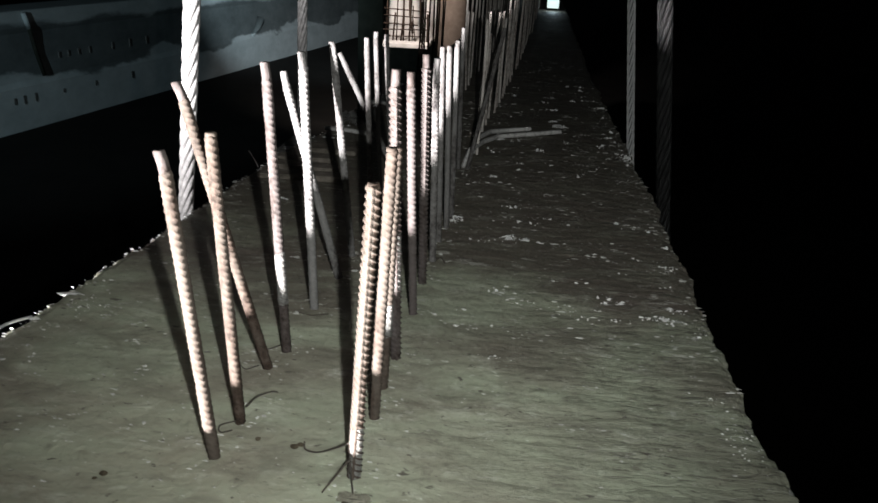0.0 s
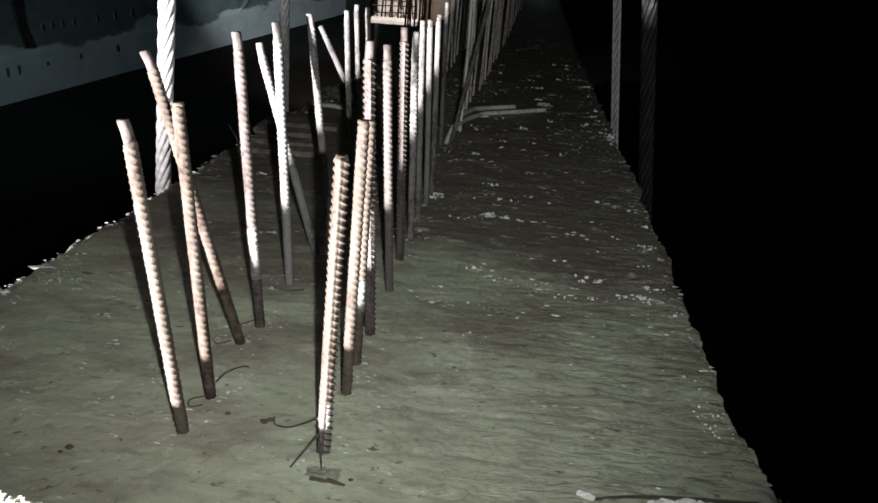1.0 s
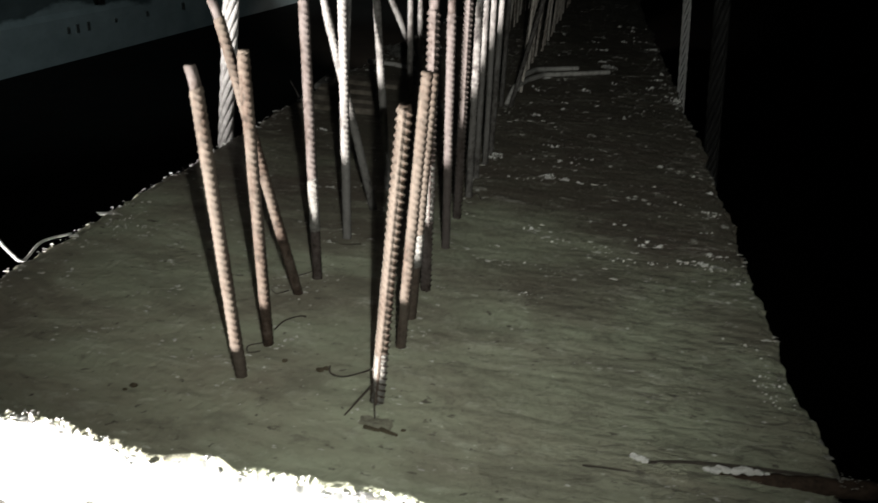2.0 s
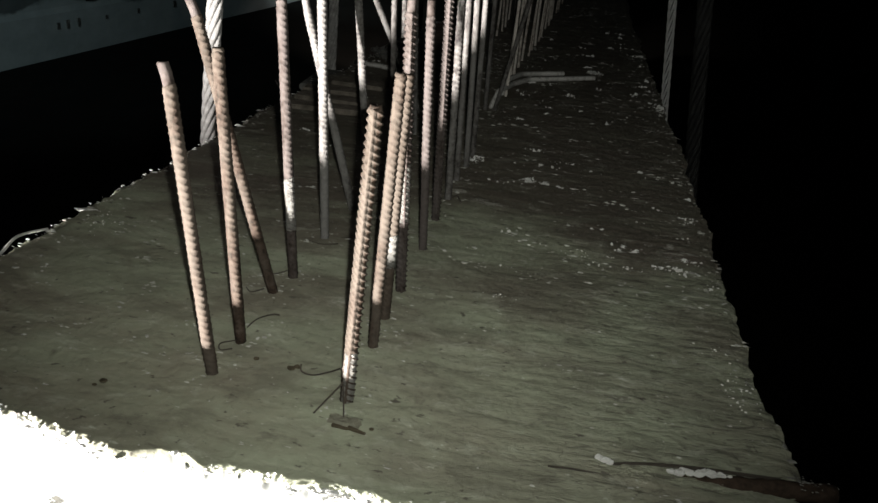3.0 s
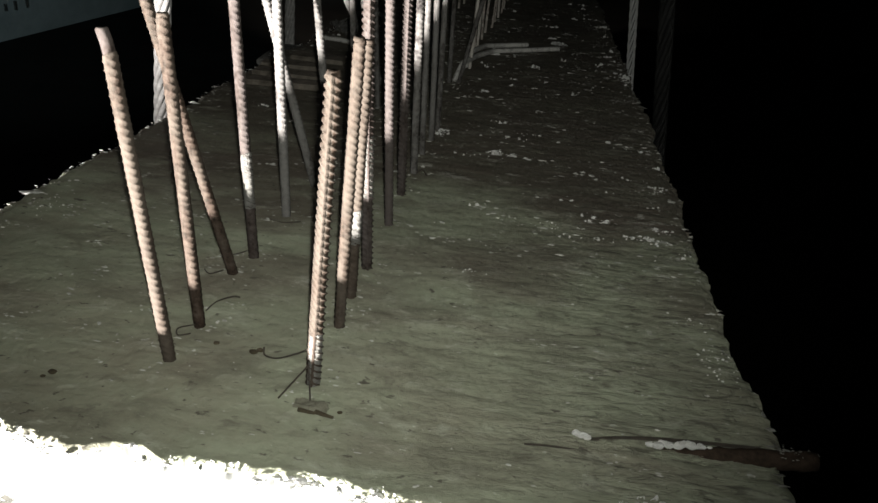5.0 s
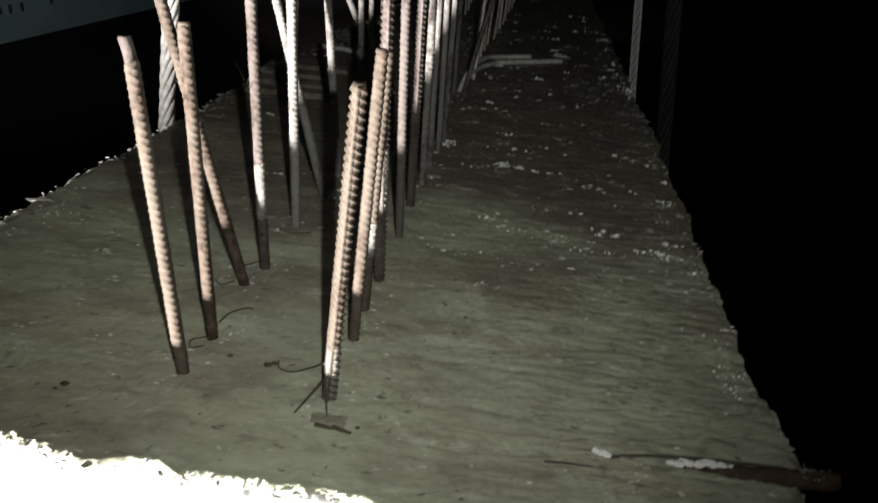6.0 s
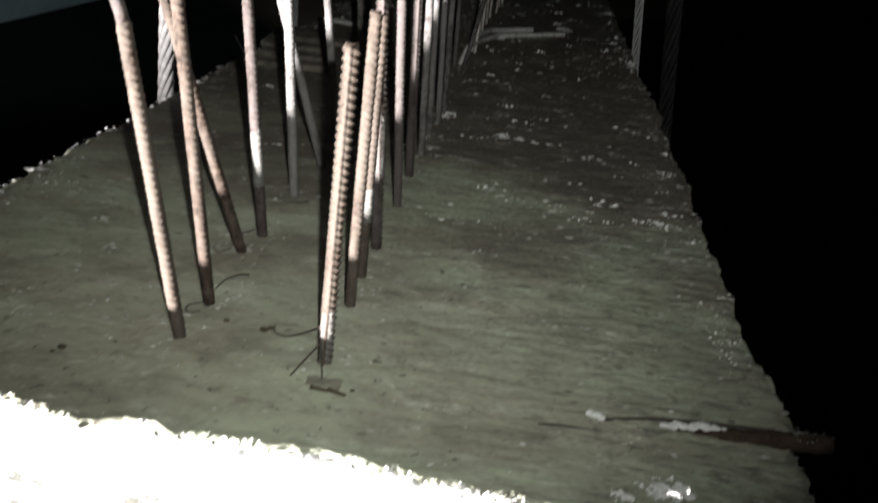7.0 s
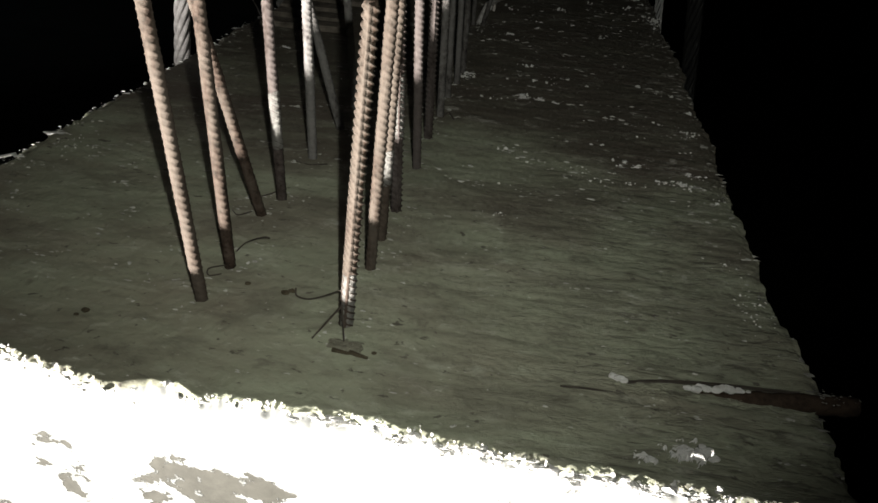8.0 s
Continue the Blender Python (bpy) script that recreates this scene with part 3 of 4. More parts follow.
def neighbour():
    root = tagged(new("far_girder"), "pale whitewashed concrete girder lying across the dark yard", "girder")
    a, b = Vector((-9.6, 9.0, 0)), Vector((-5.9, 31.0, 0))
    d = (b - a).normalized()
    out = Vector((d.y, -d.x, 0))
    prof = [(0.0, -2.80), (0.0, -2.0), (-0.05, -1.9), (-0.05, -1.05), (0.0, -0.95), (0.0, -0.68), (-0.02, -0.66), (-0.9, -0.66), (-0.9, -2.80)]
    verts, faces = [], []
    n = 160
    k = len(prof)
    for i in range(n + 1):
        c = a + (b - a) * (i / n)
        for q, (o, z) in enumerate(prof):
            wob = 0.02 * noise.noise((i * 0.04, z * 3, 1))
            verts.append(c + out * (o + wob) + Vector((0, 0, z + wob * 0.6)))
    for i in range(n):
        for q in range(k):
            p, r = i * k + q, i * k + (q + 1) % k
            faces.append((p, r, r + k, p + k))
    faces += [tuple(range(k))[::-1], tuple(range(n * k, (n + 1) * k))]
    part("girder_body", mesh_of("girder_body", verts, faces, WASH), root)

    def on_face(along, z, o=0.0):
        return a + d * along + out * o + Vector((0, 0, z))

    # short dark upright marks in two rows
    for z, row in ((-2.22, (3.9, 4.13, 4.41, 5.16, 6.1, 7.3)), (-1.54, (5.22, 5.48, 5.77, 6.1, 6.81, 7.4, 8.0))):
        for along in row:
            h = random.uniform(0.07, 0.17)
            o = 0.0 if z < -2 else -0.05
            q = [on_face(along, z - h / 2, o), on_face(along + 0.035, z - h / 2, o), on_face(along + 0.035, z + h / 2, o), on_face(along, z + h / 2, o)]
            vs = q + [p + out * 0.02 for p in q]
            part("drain_slot", mesh_of("drain_slot", vs, [(4, 5, 6, 7), (0, 1, 5, 4), (1, 2, 6, 5), (2, 3, 7, 6), (3, 0, 4, 7)], SLATE), root, "short dull dark mark")
    return root


neighbour()
YARD_A, YARD_B = Vector((-9.6, 9.0, 0)), Vector((-5.9, 31.0, 0))
YARD_D = (YARD_B - YARD_A).normalized()
YARD_OUT = Vector((YARD_D.y, -YARD_D.x, 0))


def against(along, z, o):
    return YARD_A + YARD_D * along + YARD_OUT * o + Vector((0, 0, z))


strap = tagged(new("lifting_strap"), "dark lifting strap hanging on the far pale girder", "strap")
part("strap_band", tube([against(4.50, -0.98, 0.03), against(4.62, -1.4, -0.01), against(4.74, -1.86, 0.0)], 0.038, NEAR_BLACK, "strap_band", 6), strap)
part("strap_head", tube([against(4.42, -0.70, 0.02), against(4.50, -0.98, 0.03)], 0.05, WASH, "strap_head", 6), strap, "pale frayed head")
lath = tagged(new("pale_lath", tube([against(12.91, -1.95, -0.06), against(13.1, -1.75, 0.04), against(13.35, -1.5, 0.04)], lambda f: 0.05 + 0.09 * f, WASH, "pale_lath", 4)), "short pale lath leaning on the far girder", "timber lath")


def far_pier():
    root = tagged(new("far_pier"), "warmly lit concrete pier block with a pale ledge", "pier")
    part("pier_wall", bevelled_box(-2.42, -1.50, 14.9, 15.5, -0.90, 1.8, WARM, 0.03, "pier_wall"), root)
    # near-black colour stands in for the shade below the ledge
    part("pier_foot", bevelled_box(-2.5, -0.8, 15.1, 15.5, -2.8, -0.91, NEAR_BLACK, 0.03, "pier_foot"), root, "pier foot with the shade put into its colour")
    part("pier_column", tube([(-1.22, 15.2, -2.8), (-1.22, 15.2, 0.4), (-1.22, 15.2, 1.8)], 0.33, BROWN, "pier_column", 40), root, "round brown concrete column")
    part("ledge", bevelled_box(-2.38, -1.52, 13.7, 14.9, -0.95, -0.87, WARM, 0.01, "ledge"), root, "pale concrete ledge")
    return root


far_pier()


def cage():
    root = tagged(new("rebar_cage"), "loosely tied rusty rebar cage standing on the pale ledge", "rebar cage")
    for i in range(12):
        x = -2.36 + i * 0.072 + random.uniform(-0.02, 0.02)
        top = random.choice((-0.42, -0.38, -0.25, 0.3, 1.0))
        part("upright", tube([(x, 14.1, -0.87), (x + random.gauss(0, 0.035), 14.1, top)], random.choice((0.010, 0.013, 0.018)), RUST, "upright", 6), root)
    for z, x0, x1 in ((-0.80, -2.36, -1.6), (-0.68, -2.38, -1.55), (-0.57, -2.38, -1.75), (-0.43, -2.38, -1.55), (-0.31, -2.38, -1.55), (-0.02, -2.38, -1.55)):
        part("tie", tube([(x0, 14.07, z), (x1, 14.07, z + random.uniform(-0.03, 0.03))], 0.011, RUST, "tie", 6), root)
    part("brace", tube([(-1.95, 14.04, 1.2), (-1.90, 14.04, -0.40), (-1.84, 14.04, -0.72)], 0.022, RUST, "brace", 6), root)
    return root


cage()
panel = tagged(new("plywood_sheet", bevelled_box(-2.397, -2.012, 11.8, 11.86, -2.8, 0.19, OLD_PLY, 0.01, "plywood_sheet")), "dark green upright plywood sheet standing in the yard", "plywood")


# ---- loose and small things on the girder top ----
def crumb_field():
    places, clumps = [], []

    def put(x, y, s):
        if left_edge(y) + 0.01 < x < right_edge(y) - 0.005 and y > end_edge(x) + 0.008:
            places.append((x, y, top_height(x, y) + s * 0.25, s))

    for _ in range(430):
        cy = 0.72 + 5.5 * random.random() ** 1.25
        cx = random.uniform(-1.1, 0.6)
        if cx < 0 and random.random() < 0.45:
            cx = random.uniform(0.0, 0.6)
        wide = random.uniform(0.005, 0.05) * (0.6 if cy < 1.5 else 1.4)
        for _ in range(random.choice((1, 1, 2, 3, 5, 9)) if cy < 1.7 else random.choice((1, 2, 4, 8, 14))):
            put(random.gauss(cx, wide), random.gauss(cy, wide * 0.3), random.choice((0.0008, 0.0012, 0.0018, 0.0034)) * (0.65 if cy < 1.5 else 1.2))
    for _ in range(520):
        put(random.uniform(-1.1, 0.6), 0.72 + 5.0 * random.random(), random.choice((0.0008, 0.0011, 0.0015, 0.0022)))
    # thin scatters beyond the nearest bars
    for _ in range(55):
        cx, cy = random.uniform(-0.1, 0.6), random.uniform(1.5, 4.6)
        for _ in range(random.choice((2, 4, 8, 14))):
            put(random.gauss(cx, 0.035), random.gauss(cy, 0.014), random.choice((0.0009, 0.0015, 0.0022, 0.0048)) * (0.7 + 0.14 * cy))
    # clumps of broken mortar in loose cross rows on the brown stretch
    for _ in range(85):
        cy = 1.55 + 3.6 * random.random() ** 1.3
        cx = random.uniform(-0.08, 0.6) if random.random() < 0.8 else random.uniform(-0.9, -0.5)
        wide = random.uniform(0.005, 0.030)
        for _ in range(random.choice((2, 4, 6, 10))):
            x, y = random.gauss(cx, wide), random.gauss(cy, 0.004 + wide * 0.22)
            if left_edge(y) + 0.01 < x < right_edge(y) - 0.005:
                clumps.append((x, y, top_height(x, y) + 0.001, random.choice((0.0015, 0.0025, 0.0025, 0.004, 0.008)) * (0.32 + 0.26 * cy)))
    # heaped splashes of broken mortar, and fine scatters on the smoother side
    for cx, cy, wx, wy, n, big in ((0.465, 1.675, 0.022, 0.010, 46, 0.007), (0.510, 1.735, 0.014, 0.008, 22, 0.006), (0.545, 2.01, 0.018, 0.020, 26, 0.006),
                                   (0.030, 1.395, 0.020, 0.006, 16, 0.0035), (0.575, 3.3, 0.020, 0.05, 34, 0.010), (-0.99, 1.47, 0.035, 0.035, 42, 0.004),
                                   (0.53, 1.16, 0.020, 0.05, 46, 0.0035), (0.50, 1.30, 0.02, 0.02, 14, 0.003)):
        for _ in range(n):
            x, y = random.gauss(cx, wx), random.gauss(cy, wy)
            if x < right_edge(y) - 0.004:
                clumps.append((x, y, top_height(x, y), big * random.uniform(0.25, 1.0) ** 1.5))
    for _ in range(60):
        cx, cy = random.uniform(-1.0, -0.5), random.uniform(0.95, 1.7)
        for _ in range(random.choice((1, 2, 3, 6))):
            put(random.gauss(cx, 0.014), random.gauss(cy, 0.008), random.choice((0.0012, 0.0018, 0.0028)))
    # denser rubble along both borders and round the bars
    for _ in range(420):
        y = random.uniform(1.1, 4.5)
        put(random.choice((left_edge(y) + abs(random.gauss(0, 0.06)), right_edge(y) - abs(random.gauss(0, 0.05)))), y, random.choice((0.0015, 0.0025, 0.004)))
    for bx, by, *_ in NEAR + MID:
        for _ in range(16):
            put(random.gauss(bx, 0.03), random.gauss(by, 0.03), random.choice((0.0013, 0.002, 0.003)))
    for _ in range(420):
        put(random.uniform(-0.42, -0.12), random.uniform(1.8, 4.5), random.choice((0.0015, 0.003, 0.005)))
    tagged(new("mortar_crumbs", lumps(places, CRUST, "mortar_crumbs")), "small pale mortar crumbs strewn over the girder top", "rubble", kind="stuff")
    tagged(new("mortar_clumps", lumps(clumps, BRIGHT_MORTAR, "mortar_clumps", 1.7)), "whitish broken mortar clumps on the brown girder top", "rubble", kind="stuff")


crumb_field()


def rubble_patch(cx, cy, wx, wy, n, size, lift, label, mat=None):
    """A splash of hardened mortar with a broken outline, n cells fine."""
    seed = cx * 31 + cy * 17
    res = 52
    hx, hy = wx * 2.3 + size, wy * 2.3 + size
    grid, verts, faces = {}, [], []

    def height(i, j):
        u, v = 2 * i / res - 1, 2 * j / res - 1
        x, y = cx + u * hx, cy + v * hy
        f = 0.62 - 0.75 * (u * u + v * v) + 0.6 * noise.noise((x / size * 0.3, y / size * 0.45, seed)) + 0.75 * noise.noise((x / size * 0.9, y / size * 1.2, seed + 4))
        return x, y, f

    for i in range(res + 1):
        for j in range(res + 1):
            x, y, f = height(i, j)
            if f > 0.28:
                grid[i, j] = len(verts)
                lump = (0.45 + 0.75 * abs(noise.noise((x / size * 0.32, y / size * 0.32, seed + 9)))) * min(1.0, (f - 0.28) * 3.2) ** 0.7
                verts.append((x, y, top_height(x, y) - 0.002 + (lift + size * 0.6) * lump))
    for (i, j), a in grid.items():
        q = [grid.get(k) for k in ((i + 1, j), (i + 1, j + 1), (i, j + 1))]
        if None not in q:
            faces.append((a, *q))
    if faces:
        tagged(new("mortar_lump", mesh_of("mortar_lump", verts, faces, mat or BRIGHT_MORTAR)), label, "mortar lump", "mortar lumps on the girder")


PATCH = "splash of pale hardened mortar on the girder top"
rubble_patch(0.058, 2.185, 0.012, 0.010, 7, 0.005, 0.004, PATCH)
rubble_patch(0.112, 2.18, 0.008, 0.006, 5, 0.006, 0.004, PATCH)
rubble_patch(0.160, 2.16, 0.004, 0.004, 3, 0.007, 0.004, PATCH)
rubble_patch(-0.126, 2.323, 0.010, 0.012, 9, 0.007, 0.006, "pale mortar lump at the foot of a bar")


def chunk(x, y, z, size, label):
    """One broken chunk of mortar, faceted and pitted."""
    bm = bmesh.new()
    bmesh.ops.create_icosphere(bm, subdivisions=2, radius=1.0)
    for q in bm.verts:
        n = noise.noise(q.co * 1.1 + Vector((x * 90, y * 90, 0)))
        k = 1 + 0.45 * n + 0.25 * noise.noise(q.co * 2.7 + Vector((x * 70, 3, 0)))
        q.co = Vector((x + q.co.x * k * size * 1.25, y + q.co.y * k * size * 0.9, z + q.co.z * k * size * 0.8))
    me = bpy.data.meshes.new("mortar_chunk")
    bm.to_mesh(me)
    bm.free()
    me.materials.append(BRIGHT_MORTAR)
    tagged(new("mortar_chunk", me), label, "mortar chunk", "mortar chunks by the buried bar")


# these chunks lie below the lamp's reach, their whiteness replaces its light
for cx, cy, cz, cs in ((0.350, 0.880, 0.006, 0.006), (0.360, 0.877, 0.007, 0.008), (0.374, 0.880, 0.008, 0.007), (0.388, 0.878, 0.009, 0.008), (0.402, 0.880, 0.010, 0.009), (0.418, 0.881, 0.008, 0.006),
                       (0.367, 0.885, 0.006, 0.006), (0.395, 0.886, 0.008, 0.006), (0.430, 0.882, 0.005, 0.004)):
    chunk(0.372 + (cx - 0.350) * 1.2, cy + 0.012 + 0.12 * (cx - 0.35), cz, cs, "mortar chunk crusted on the buried bar, whitened in place of lamp light")
for cx, cy, cz, cs in ((0.258, 0.878, 0.005, 0.006), (0.268, 0.874, 0.005, 0.006), (0.276, 0.870, 0.004, 0.005)):
    chunk(cx - 0.005, cy + 0.020, cz, cs, "small mortar chunk beside the buried bar, whitened in place of lamp light")
rubble_patch(0.352, 0.750, 0.018, 0.009, 42, 0.006, 0.014, "white mortar lumps near the painted end")
rubble_patch(0.286, 0.729, 0.009, 0.004, 20, 0.006, 0.012, "white mortar lumps near the painted end")
rubble_patch(0.30, 3.87, 0.02, 0.02, 5, 0.011, 0.004, PATCH)



def pebble(x, y, size):
    """A dark rounded stone with an uneven skin."""
    bm = bmesh.new()
    bmesh.ops.create_icosphere(bm, subdivisions=2, radius=1.0)
    for q in bm.verts:
        k = 1 + 0.3 * noise.noise(q.co * 1.4 + Vector((x * 60, y * 60, 0)))
        q.co = Vector((x + q.co.x * k * size * 1.3, y + q.co.y * k * size, top_height(x, y) + size * 0.4 + q.co.z * k * size * 0.7))
    me = bpy.data.meshes.new("pebble")
    bm.to_mesh(me)
    bm.free()
    me.materials.append(TIMBER)
    tagged(new("pebble", me), "small dark brown pebble lying on the concrete", "pebble", "dark pebbles on the girder")


for px, py, ps in ((-0.394, 1.011, 0.0045), (-0.625, 0.874, 0.006), (-0.634, 0.861, 0.0035), (-0.321, 1.000, 0.006), (-0.312, 1.008, 0.005),
                   (-0.133, 0.872, 0.0035)):
    pebble(px, py, ps)

# buried bar that sticks out over the edge
rod = tagged(new("buried_bar"), "dark rusty steel bar half sunk in mortar, jutting over the edge", "steel bar")
part("bar_shaft", tube([(0.36 + 0.277 * k / 24, 0.896 + 0.008 * k / 24, -0.020 + 0.026 * k / 24) for k in range(25)], lambda f: (0.0165 if f < 0.93 else 0.0150) + 0.0016 * math.sin(f * 37) * math.sin(f * 91), RUST, "bar_shaft", 14), rod)
crust = []
for _ in range(420):
    x = random.uniform(0.24, 0.57)
    crust.append((x, 0.876 + 0.07 * (x - 0.24) + random.gauss(0, 0.012), top_height(x, 0.89) + random.uniform(-0.003, 0.001), random.uniform(0.0015, 0.004)))
tip = [(0.575 + 0.062 * random.random(), 0.904 + random.gauss(0, 0.006), 0.016 + random.uniform(-0.004, 0.004), random.uniform(0.0008, 0.0022)) for _ in range(110)]
tagged(part("tip_crust", lumps(tip, EDGE_CRUST, "tip_crust"), rod, "rough pale crust on the jutting end"), kind="stuff")
tagged(part("mortar_bed", lumps(crust, TOP, "mortar_bed"), rod, "grey mortar bed"), kind="stuff")


def wire(points, radius, mat, label):
    pts = [Vector(p) for p in points]
    line = []
    for i in range(len(pts) - 1):
        p0, p1, p2, p3 = pts[max(i - 1, 0)], pts[i], pts[i + 1], pts[min(i + 2, len(pts) - 1)]
        for k in range(6):
            u = k / 6
            line.append(0.5 * ((2 * p1) + (p2 - p0) * u + (2 * p0 - 5 * p1 + 4 * p2 - p3) * u * u + (3 * p1 - p0 - 3 * p2 + p3) * u ** 3))
    line.append(pts[-1])
    return tagged(new("tie_wire", tube(line, radius, mat, "tie_wire", 6)), label, "wire", "loose tie wires")


TIE = "thin black tie wire bent at the foot of a bar"
wire([(-0.198, 0.935, 0.045), (-0.215, 0.915, 0.028), (-0.240, 0.884, 0.003)], 0.0017, WIRE, TIE)
wire([(-0.200, 0.928, 0.040), (-0.192, 0.905, 0.015), (-0.186, 0.885, 0.002)], 0.0015, WIRE, TIE)
wire([(-0.203, 0.945, 0.066), (-0.235, 0.968, 0.034), (-0.272, 0.984, 0.008), (-0.298, 0.994, 0.004), (-0.303, 1.006, 0.012)], 0.0017, WIRE, TIE)
wire([(-0.435, 1.07, 0.03), (-0.425, 1.10, 0.034), (-0.405, 1.13, 0.03), (-0.395, 1.14, 0.024)], 0.0015, WIRE, TIE)
wire([(-0.452, 1.055, 0.006), (-0.478, 1.04, 0.004), (-0.470, 1.02, 0.003), (-0.45, 1.03, 0.003)], 0.0014, WIRE, TIE)
# no wires: two dark lines draw a groove and the bar's shadowed gap
wire([(0.169, 0.858, 0.001), (0.20, 0.8585, 0.003), (0.235, 0.860, 0.002), (0.268, 0.862, 0.0)], 0.0018, WIRE, "thin dark line drawn for a groove in the concrete")
wire([(0.275, 0.890, 0.001), (0.34, 0.904, 0.003), (0.43, 0.915, 0.003), (0.555, 0.924, 0.001)], 0.0032, WIRE, "dark line drawn for the shadowed gap beside the buried bar")
wire([(-0.160, 1.928, 0.002), (-0.140, 1.925, 0.018), (-0.125, 1.915, 0.002)], 0.0025, WIRE, TIE)
wire([(-0.470, 1.250, 0.014), (-0.498, 1.245, 0.004), (-0.516, 1.262, 0.003)], 0.0015, WIRE, TIE)
wire([(-0.446, 1.330, 0.022), (-0.472, 1.325, 0.012), (-0.502, 1.332, 0.004)], 0.0015, WIRE, TIE)
wire([(-0.465, 1.530, 0.004), (-0.425, 1.522, 0.003), (-0.385, 1.535, 0.004)], 0.0017, WIRE, TIE)
wire([(-1.150, 1.23, 0.055), (-1.125, 1.235, 0.015), (-1.105, 1.245, -0.004), (-1.100, 1.31, 0.014), (-1.075, 1.385, 0.004)], 0.0035, GALV, "bright bent wire loop on the girder edge")
wire([(-0.975, 2.775, -0.006), (-0.995, 2.80, 0.012), (-1.03, 2.83, 0.045)], 0.003, GREY_BAR, "short rusty wire end on the girder edge")


def bent_bar(points, label):
    pts = [Vector(p) for p in points]
    line = []
    for a, b in zip(pts, pts[1:]):
        n = max(2, int((b - a).length / 0.007))
        line += [a.lerp(b, k / n) for k in range(n)]
    line.append(pts[-1])
    for _ in range(10):
        line = [line[0]] + [(p + 2 * q + r) / 4 for p, q, r in zip(line, line[1:], line[2:])] + [line[-1]]
    n = len(line) - 1
    tagged(new("bent_rebar", tube(line, lambda f: 0.0125 if round(f * n) % 2 else 0.0098, PALE_BAR, "bent_rebar", 8)), label, "rebar", "bars bent down onto the girder")


bent_bar([(-0.155, 2.99, -0.02), (-0.13, 3.08, 0.05), (-0.085, 3.32, 0.028), (-0.02, 3.50, 0.016), (0.10, 3.57, 0.016), (0.29, 3.69, 0.016)], "ribbed rebar bent flat onto the girder top")
bent_bar([(-0.13, 3.20, -0.02), (-0.11, 3.30, 0.05), (-0.06, 3.53, 0.03), (0.02, 3.64, 0.016), (0.14, 3.71, 0.016)], "ribbed rebar bent flat onto the girder top")

# dark slivers that draw the shaded edge of a recess before the nearest bar
for cx, cy, lx, turn in ((-0.186, 0.862, 0.030, -6), (-0.156, 0.860, 0.034, -14)):
    bm = bmesh.new()
    bmesh.ops.create_cube(bm, size=1)
    for q in bm.verts:
        q.co = Vector((q.co.x * lx, q.co.y * (0.007 if q.co.x < 0 else 0.004), q.co.z * (0.008 if q.co.x < 0 else 0.005)))
    bmesh.ops.bevel(bm, geom=list(bm.edges), offset=0.0012, segments=1, affect="EDGES")
    chip = bpy.data.meshes.new("timber_chip")
    bm.to_mesh(chip)
    bm.free()
    chip.materials.append(TIMBER)
    ob = tagged(new("timber_chip", chip), "small dark sliver that draws the shaded edge of a recess", "timber chip", "timber slivers")
    ob.matrix_world = pose(cx, cy, 0.002, 0, 0, turn)

bm = bmesh.new()
bmesh.ops.create_grid(bm, x_segments=14, y_segments=7, size=0.5)
for q in bm.verts:
    x, y = q.co.x, q.co.y
    rim = min(0.5 - abs(x), 0.5 - abs(y))
    q.co = Vector((x * 0.062 + 0.006 * noise.noise((y * 5, 1, 0)), y * 0.026 + 0.005 * noise.noise((x * 6, 2, 0)), (0.005 if rim > 0.02 else -0.004) + 0.003 * noise.noise((x * 7, y * 4, 3))))
me = bpy.data.meshes.new("timber_offcut")
bm.to_mesh(me)
bm.free()
me.materials.append(OFFCUT)
tagged(new("timber_offcut", me), "small mud-grey timber offcut pressed into the concrete", "timber chip", "timber slivers").matrix_world = pose(-0.183, 0.880, 0, 0, 0, -3)

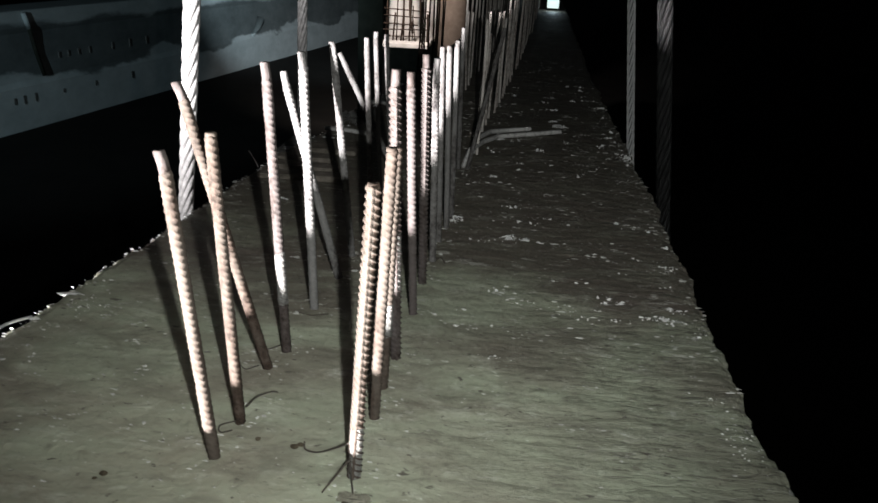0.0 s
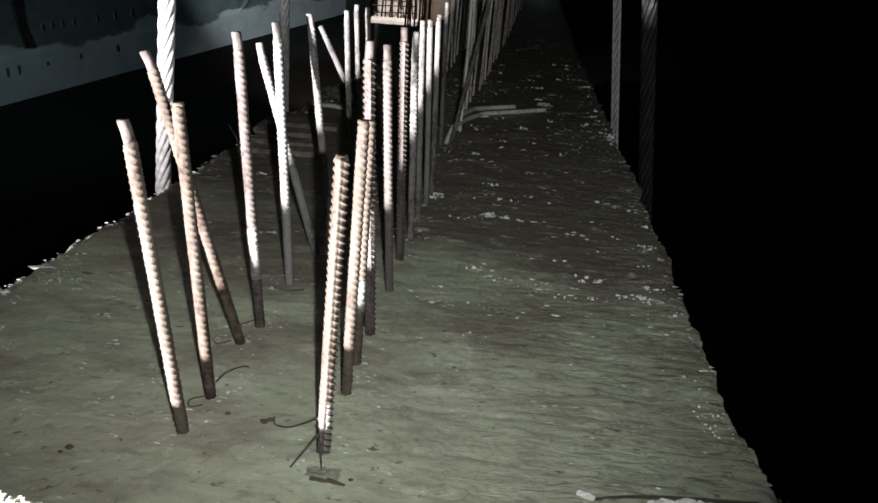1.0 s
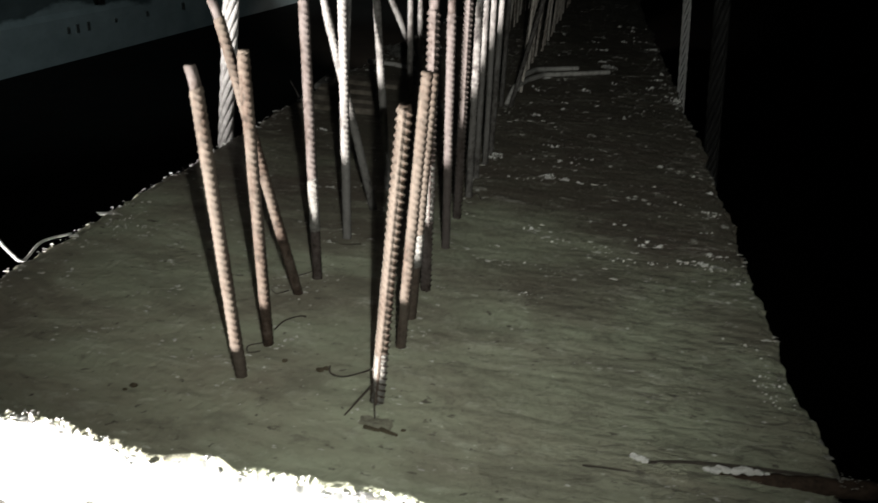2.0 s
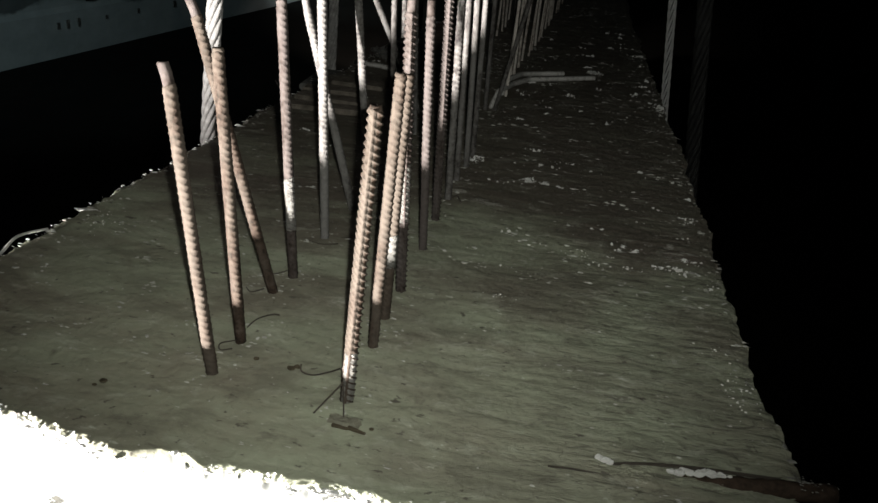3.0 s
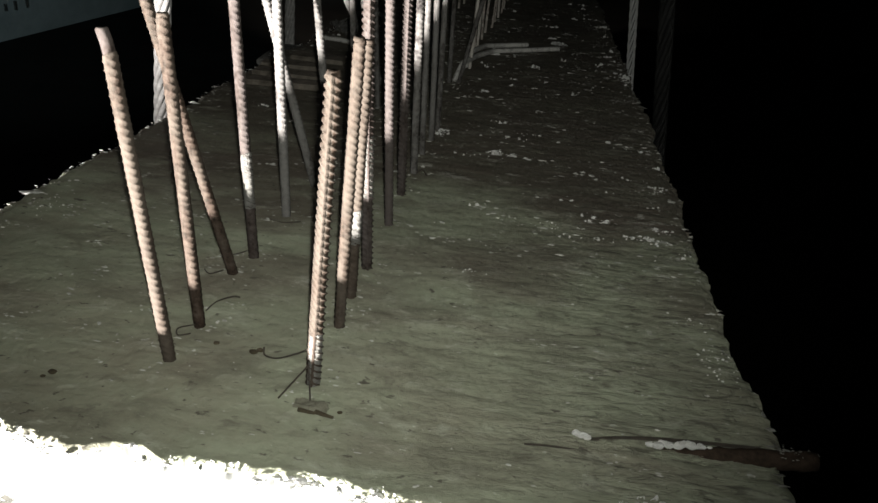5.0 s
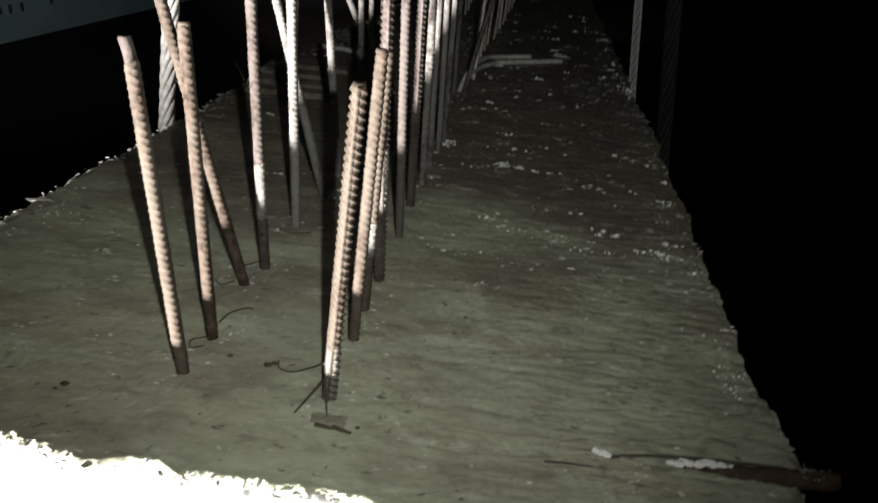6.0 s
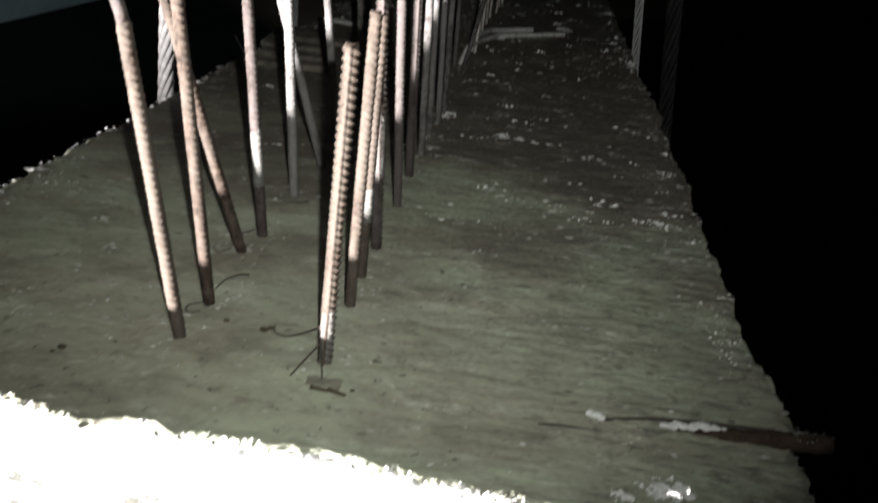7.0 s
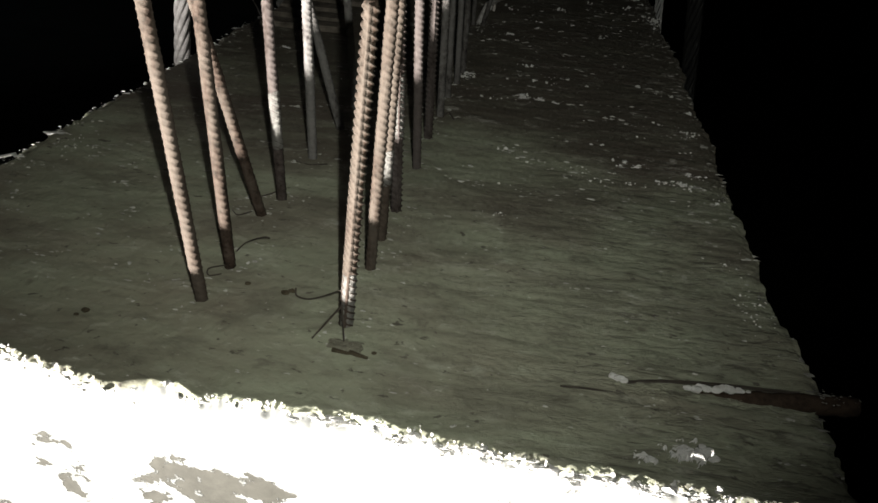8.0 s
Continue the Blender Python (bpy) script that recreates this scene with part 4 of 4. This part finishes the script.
# things lying by the left edge, further along
for y0, y1, x0, x1 in ((2.62, 2.70, -0.93, -0.60), (2.74, 2.83, -0.92, -0.63), (2.87, 2.95, -0.93, -0.70), (3.02, 3.12, -0.85, -0.62)):
    board = tagged(new("formwork_board", bevelled_box(-(x1 - x0) / 2, (x1 - x0) / 2, -(y1 - y0) / 2, (y1 - y0) / 2, -0.006, 0.016, BOARD, 0.005, "formwork_board")), "thin mud-caked formwork board lying across the girder top", "board", "mud-caked boards by the edge")
    board.matrix_world = pose((x0 + x1) / 2, (y0 + y1) / 2, 0.003, 0, 0, random.uniform(-5, 5))
tagged(new("edge_plate", bevelled_box(-0.985, -0.865, 2.99, 3.30, -0.03, -0.001, SLATE, 0.006, "edge_plate")), "flat grey concrete plate lying on the girder edge", "plate")
bent_bar([(-0.86, 3.44, 0.012), (-0.74, 3.42, 0.014), (-0.60, 3.37, 0.012)], "short ribbed rebar lying on the girder top")
bent_bar([(-0.80, 4.02, 0.012), (-0.72, 4.08, 0.03), (-0.64, 4.02, 0.03), (-0.60, 3.92, 0.012)], "rebar loop lying on the girder top")
rubble_patch(-0.74, 3.75, 0.05, 0.10, 40, 0.02, 0.03, "heap of dull grey mortar rubble on the girder edge", SLATE)

box_root = tagged(new("site_lamp"), "small glowing site lamp standing far along the girder", "lamp")
GLOW = bpy.data.materials.new("lamp_glass")
GLOW.use_nodes = True
GLOW.node_tree.nodes["Principled BSDF"].inputs["Emission Color"].default_value = (0.75, 0.9, 0.7, 1)
GLOW.node_tree.nodes["Principled BSDF"].inputs["Emission Strength"].default_value = 0.5
part("housing", bevelled_box(0.43, 0.63, 11.60, 11.70, 0.0, 0.17, NEAR_BLACK, 0.012, "housing"), box_root)
part("glass", bevelled_box(0.445, 0.615, 11.585, 11.60, 0.03, 0.15, GLOW, 0.004, "glass"), box_root, "glowing pale glass")

for k in range(11):
    chunk(random.gauss(0.368, 0.015), random.gauss(0.743, 0.008), random.uniform(0.006, 0.016), random.uniform(0.004, 0.008), "white mortar chunk near the painted end")
